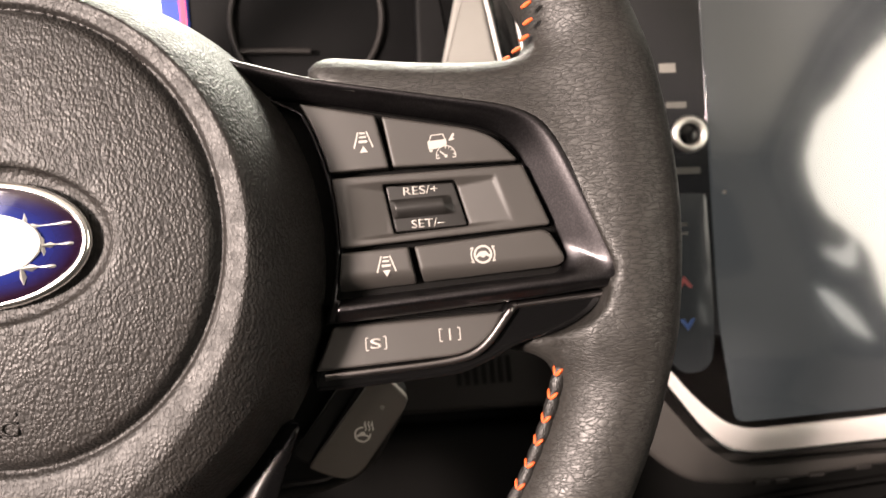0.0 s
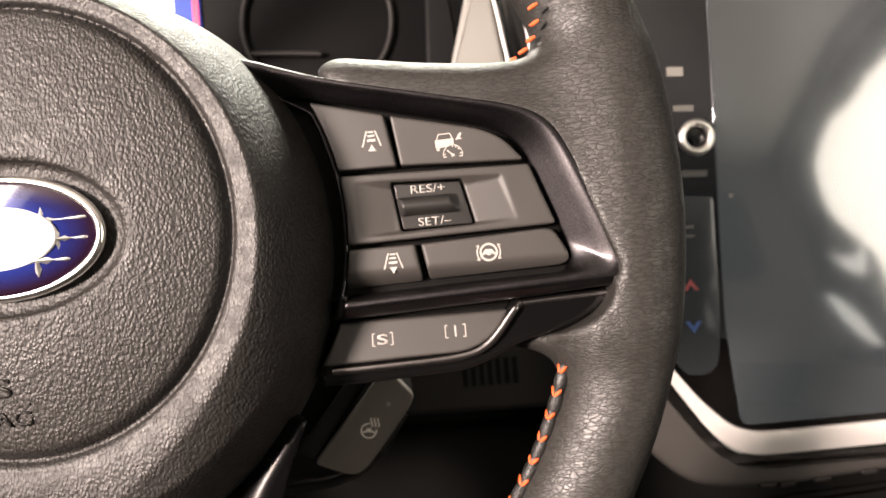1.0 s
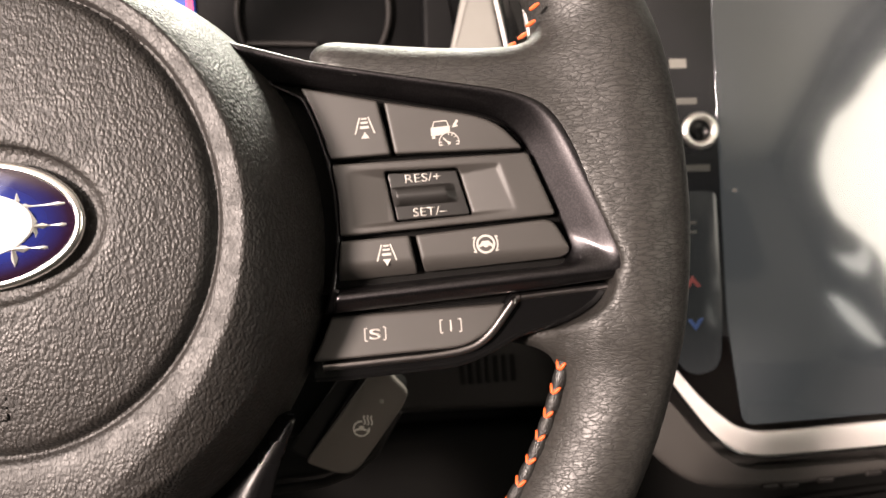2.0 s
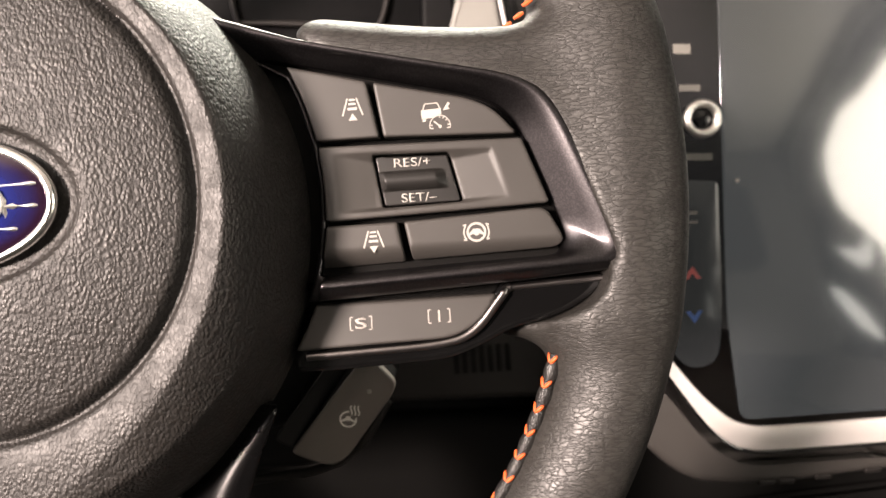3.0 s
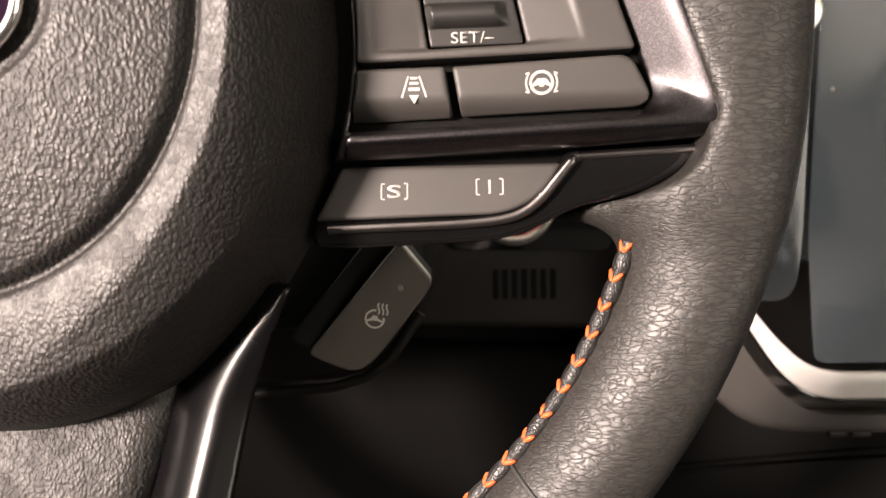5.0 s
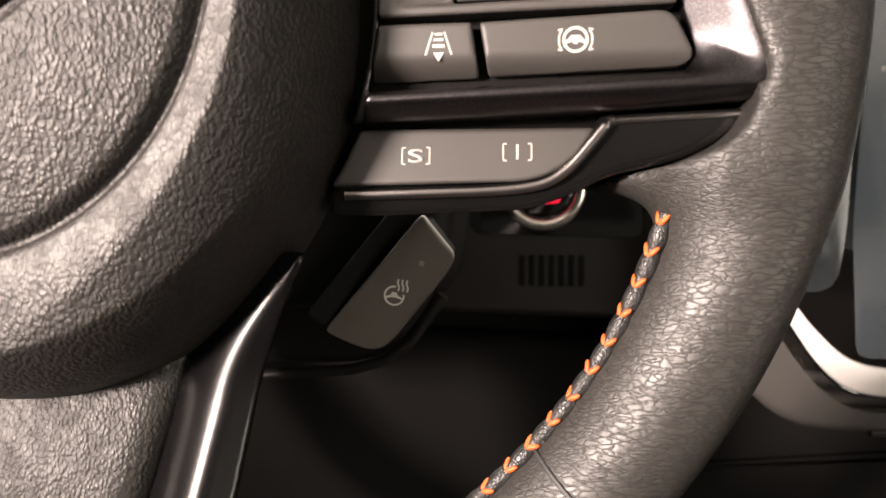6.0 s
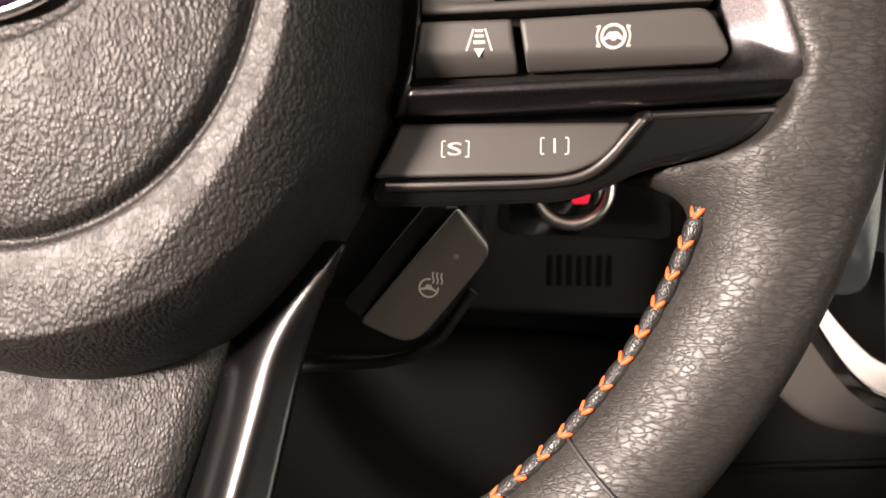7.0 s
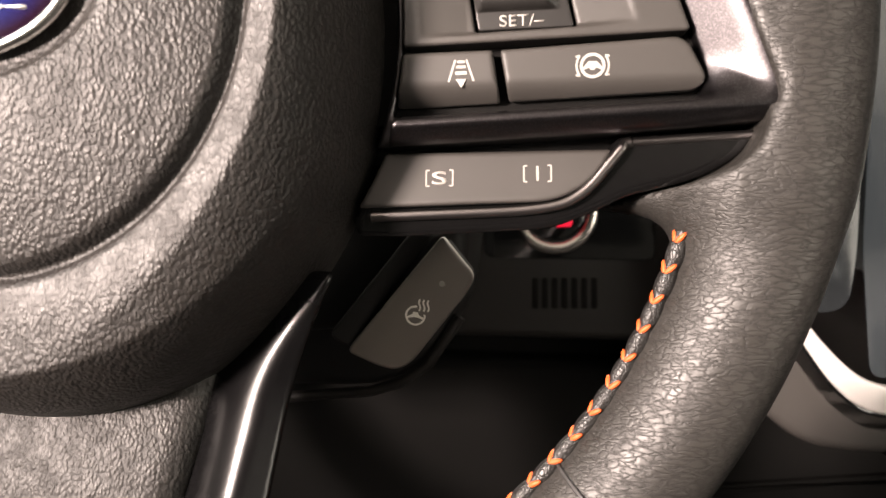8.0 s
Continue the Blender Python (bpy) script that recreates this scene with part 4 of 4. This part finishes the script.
# Body added in black so that the switch's sides look shaded.
slab("switch_side_shade", inset(POD, 1.2), -64, -46, 0.4, NEARBLACK, pod, "switch body, black for its shaded sides", tilt=on_pod)
BACKPOD = round_poly([(76.5, -46.0), (82.6, -47.8), (57.0, -80.6), (50.6, -77.0)], [3, 2, 2, 3])
slab("switch_socket", BACKPOD, -70, -46.5, 1.2, DASH, column, "black switch socket")
ring = arc((0, 0), 2.6, 0.55, 84, 372, 30) + [[(-2.4, -0.5), (-0.9, 0.3), (-0.7, 1.0), (0.7, 1.0), (0.9, 0.3), (2.4, -0.5), (2.2, -1.0), (0.7, -0.5), (-0.7, -0.5), (-2.2, -1.0)]]
steam = []
for x in (0.9, 2.1, 3.3):
    pts = [(x + 0.3 * math.sin(k * 1.25), 1.5 + 0.66 * k) for k in range(6)]
    steam += [bar(a, b, 0.45) for a, b in zip(pts, pts[1:])]
print_on("icon", moved(ring + steam, (77.2, -70.6), 1.0, -8), -41.65, POD_PRINT, pod, "pale printed heated wheel mark", tilt=on_pod)
slab("indicator", oval(0.8, 0.8, 20, (85.0, -61.6)), -44, -41.5, 0.1, INDICATOR, pod, "small unlit indicator", tilt=on_pod)
tube("cover_edge", [(-40, -110, -108), (8, -111, -108), (50, -107.5, -108), (62, -104, -108), (72, -97, -108), (84, -79.5, -108)], 2.0, FASCIA, column, "rounded lower edge of the cover")

# The dashboard behind the wheel.
dash = thing("dashboard", (80, -120, -260), "dark grey moulded dashboard behind the wheel", "dashboard")
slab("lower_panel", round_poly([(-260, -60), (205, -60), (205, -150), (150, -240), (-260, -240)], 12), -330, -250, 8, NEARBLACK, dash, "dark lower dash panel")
fascia = slab("switch_fascia", round_poly([(58, -10), (205, -10), (205, -104), (58, -100)], 8), -240, -197, 4, FASCIA, dash, "dark grey dash fascia")
slab("fascia_recess", round_poly([(88, -14), (170, -14), (170, -64), (88, -62)], 6), -199, -196.4, 0.4, PIANO, fascia, "black inset panel")
# Slots are near-black plates on the fascia; their shade is in the colour.
for k in range(7):
    x = 111.5 + 4.7 * k
    slab("vent_slot", round_poly([(x, -72), (x + 2.8, -72), (x + 2.8, -87), (x, -87)], 0.9), -198, -196.4, 0.3, NEARBLACK, fascia, "dark plate for the shade in a vent slot")
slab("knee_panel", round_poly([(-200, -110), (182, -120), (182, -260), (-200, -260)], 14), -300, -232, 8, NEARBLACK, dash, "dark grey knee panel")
slab("upper_dash", round_poly([(-300, 190), (560, 190), (560, 70), (170, 60), (160, -30), (-300, -30)], 20), -420, -235, 14, DASH, dash, "dark upper dash")

# Start button.
start = thing("start_button", (122.5, -40, -190), "black start button with a chrome ring and red lamp", "start button")
tube("bezel_ring", [(u, v, -188) for u, v in oval(17.4, 17.4, 64, (122.5, -40))], 2.8, DULLCHROME, start, "polished chrome ring", closed=True, sides=14)
slab("cap", oval(15.5, 15.5, 48, (122.5, -40)), -196.5, -189, 1.2, PIANO, start, "gloss black cap", crown=0.6)
slab("lamp", round_poly([(121.0, -41.0), (131.0, -41.0), (130.0, -47.0), (123.0, -47.4)], 1.2), -190, -187.6, 0.2, REDLAMP, start, "lit red indicator")

# Instrument cluster.
cluster = thing("instrument_cluster", (30, 130, -205), "dark instrument cluster with a lit colour display", "instrument cluster")
slab("cluster_panel", round_poly([(-140, 200), (118, 200), (112, 92), (-140, 92)], 12), -232, -206, 2, CLUSTER, cluster, "black cluster panel")
gauge = [(46 + 43 * math.cos(radians(a)), 128 + 43 * math.sin(radians(a)), -203) for a in np.linspace(-60, 240, 90)]
tube("gauge_ring", gauge, 1.7, FASCIA, cluster, "dull grey gauge ring", sides=10)
tube("gauge_ledge", [(8, 112.4, -201), (30, 110.4, -200), (47, 108.8, -201)], 1.6, FASCIA, cluster, "dull grey gauge ledge", sides=10)
screen = slab("colour_display", round_poly([(-120, 196), (-21, 196), (-21, 116), (-120, 116)], 2), -210, -203.5, 0.4, SCREENBLUE, cluster, "lit blue display")
print_on("display_edge", [[(-25.0, 120), (-21.6, 118), (-21.6, 194), (-25.0, 194)]], -203.4, SCREENRED, screen, "lit red border", thick=0.2)
print_on("display_field", [[(-110, 124), (-36, 130), (-34, 190), (-110, 190)]], -203.4, SCREENWHITE, screen, "lit white field", thick=0.2)
hood = slab("cluster_hood", round_poly([(112, 200), (140, 200), (130, 70), (104, 78)], 4), -232, -188, 4, CLUSTER, cluster, "dark hood side")

# Pale trim between the cluster and the centre display.
vent = thing("side_vent", (140, 100, -160), "pale grey vent surround with dark silver-edged blades", "air vent")
slab("surround", round_poly([(133.6, 132), (140.0, 132), (147.4, 72), (116.2, 72)], 2), -180, -152, 2, PALE, vent, "pale grey surround")
slab("blade", round_poly([(145.6, 132), (155.6, 132), (160.5, 70), (150.5, 70)], 1), -178, -156, 1, PIANO, vent, "gloss black blade")
tube("blade_edge", [(141.0, 132, -153), (145.0, 105, -153), (149.6, 72, -153)], 1.0, SILVER, vent, "satin silver edge")
tube("blade_edge", [(156.4, 132, -158), (158.6, 105, -158), (162.4, 72, -158)], 0.8, SILVER, vent, "satin silver edge")

# Centre display.
display = thing("centre_display", (320, -10, -160), "tall glossy centre display with silver lower trim and side controls", "display")
display.matrix_world = display.matrix_world @ pose(0, 0, 0, 4.0)
BODY = round_poly([(190, 150), (470, 150), (470, -128), (246, -134), (226, -114), (196, -74)], [10, 10, 16, 18, 18, 20])
slab("surround", BODY, -215, -156, 4, SURROUND, display, "dark grey moulded surround")
slab("lower_surround", round_poly([(184, -46), (209, -78.5), (235.5, -117.5), (251, -129), (470, -127), (470, -139), (318, -140.5), (275, -143.6), (243, -143.6), (222, -139.5), (203, -122), (186, -96)], [4, 12, 14, 12, 2, 2, 6, 6, 12, 14, 14, 10]), -215, -150, 5, SURROUND, display, "dark grey rounded lower surround")
GLASS_OUT = round_poly([(204, 146), (460, 146), (460, -110), (249, -111), (232, -96), (210, -66)], [4, 8, 12, 12, 10, 8])
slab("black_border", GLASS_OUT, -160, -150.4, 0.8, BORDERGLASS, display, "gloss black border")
glass = slab("screen_glass", round_poly([(246, 142), (456, 142), (456, -109), (249, -110.4), (244.4, -60)], [3, 6, 10, 6, 12]), -152, -149.9, 0.3, GLASS, display, "dark screen glass, part of its grey reflection put in as glow")
inner = round_poly([(196, -44), (213, -72.5), (231.5, -98), (249.5, -114.2), (466, -111.4)], [0, 8, 14, 14, 0], 8)
outer = round_poly([(190, -50), (209, -76.5), (235, -115.5), (250.5, -126.6), (466, -124.4)], [0, 8, 14, 14, 0], 8)
slab("silver_trim", np.concatenate([inner, outer[::-1]]), -156, -148.6, 1.6, SILVER, display, "satin silver trim")
tube("trim_gap", [(u, v - 0.6, -150.6) for u, v in outer], 1.1, PIANO, display, "dark gap under the trim", sides=8)
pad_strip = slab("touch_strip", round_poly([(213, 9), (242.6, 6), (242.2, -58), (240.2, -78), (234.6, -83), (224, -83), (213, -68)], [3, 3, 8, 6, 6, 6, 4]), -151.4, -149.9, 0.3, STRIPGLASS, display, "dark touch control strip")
print_on("mark", [[(224.6, -39.6), (228.6, -33.8), (232.6, -39.6), (230.6, -39.8), (228.6, -37.0), (226.6, -39.8)]], -149.6, REDMARK, pad_strip, "red warmer arrow", thick=0.2)
print_on("mark", [[(224.8, -55.4), (228.8, -61.2), (232.8, -55.4), (230.8, -55.2), (228.8, -58.0), (226.8, -55.2)]], -149.6, BLUEMARK, pad_strip, "blue cooler arrow", thick=0.2)
for y, t in ((-8.0, 1.6), (-12.5, 1.2)):
    print_on("mark", [bar((224, y), (232, y - 0.2), t)], -149.6, DIMPRINT, pad_strip, "pale printed bar", thick=0.2)
knob = place(tube("knob", [(u, v, -139) for u, v in oval(6.9, 6.9, 48, (232.6, 35.0))], 2.0, STAR, display, "bright satin knob ring", closed=True, sides=12), display)
slab("knob_core", oval(5.8, 5.8, 40, (232.6, 35.0)), -151, -141.5, 0.8, PIANO, knob, "gloss black knob core")
print_on("mark", [[(224, 66.5), (232, 66.0), (232, 70.4), (224, 71)]], -150.2, MIDPRINT, display, "pale printed bar", thick=0.2)
for p, q, t in (((226, 50.6), (236, 50.0), 3.0), ((228, 18.4), (240.5, 17.6), 3.2)):
    print_on("mark", [bar(p, q, t)], -150.2, DIMPRINT, display, "pale printed bar", thick=0.2)
print_on("mark", [oval(1.0, 1.0, 20, (251.5, 5.7))], -149.8, PRINT, glass, "small pale dot", thick=0.1)
for x, y in ((261, -142.6), (271, -142.6), (289, -141.4), (313, -139.6)):
    slab("edge_bit", round_poly([(x - 4, y - 1.6), (x + 4, y - 1.3), (x + 4, y + 1.3), (x - 4, y + 1.2)], 0.8), -172, -150, 0.8, FASCIA, display, "small grey bit under the edge")

# Dark console below the display.
console = thing("lower_console", (330, -150, -230), "near-black console panel below the centre display", "console")
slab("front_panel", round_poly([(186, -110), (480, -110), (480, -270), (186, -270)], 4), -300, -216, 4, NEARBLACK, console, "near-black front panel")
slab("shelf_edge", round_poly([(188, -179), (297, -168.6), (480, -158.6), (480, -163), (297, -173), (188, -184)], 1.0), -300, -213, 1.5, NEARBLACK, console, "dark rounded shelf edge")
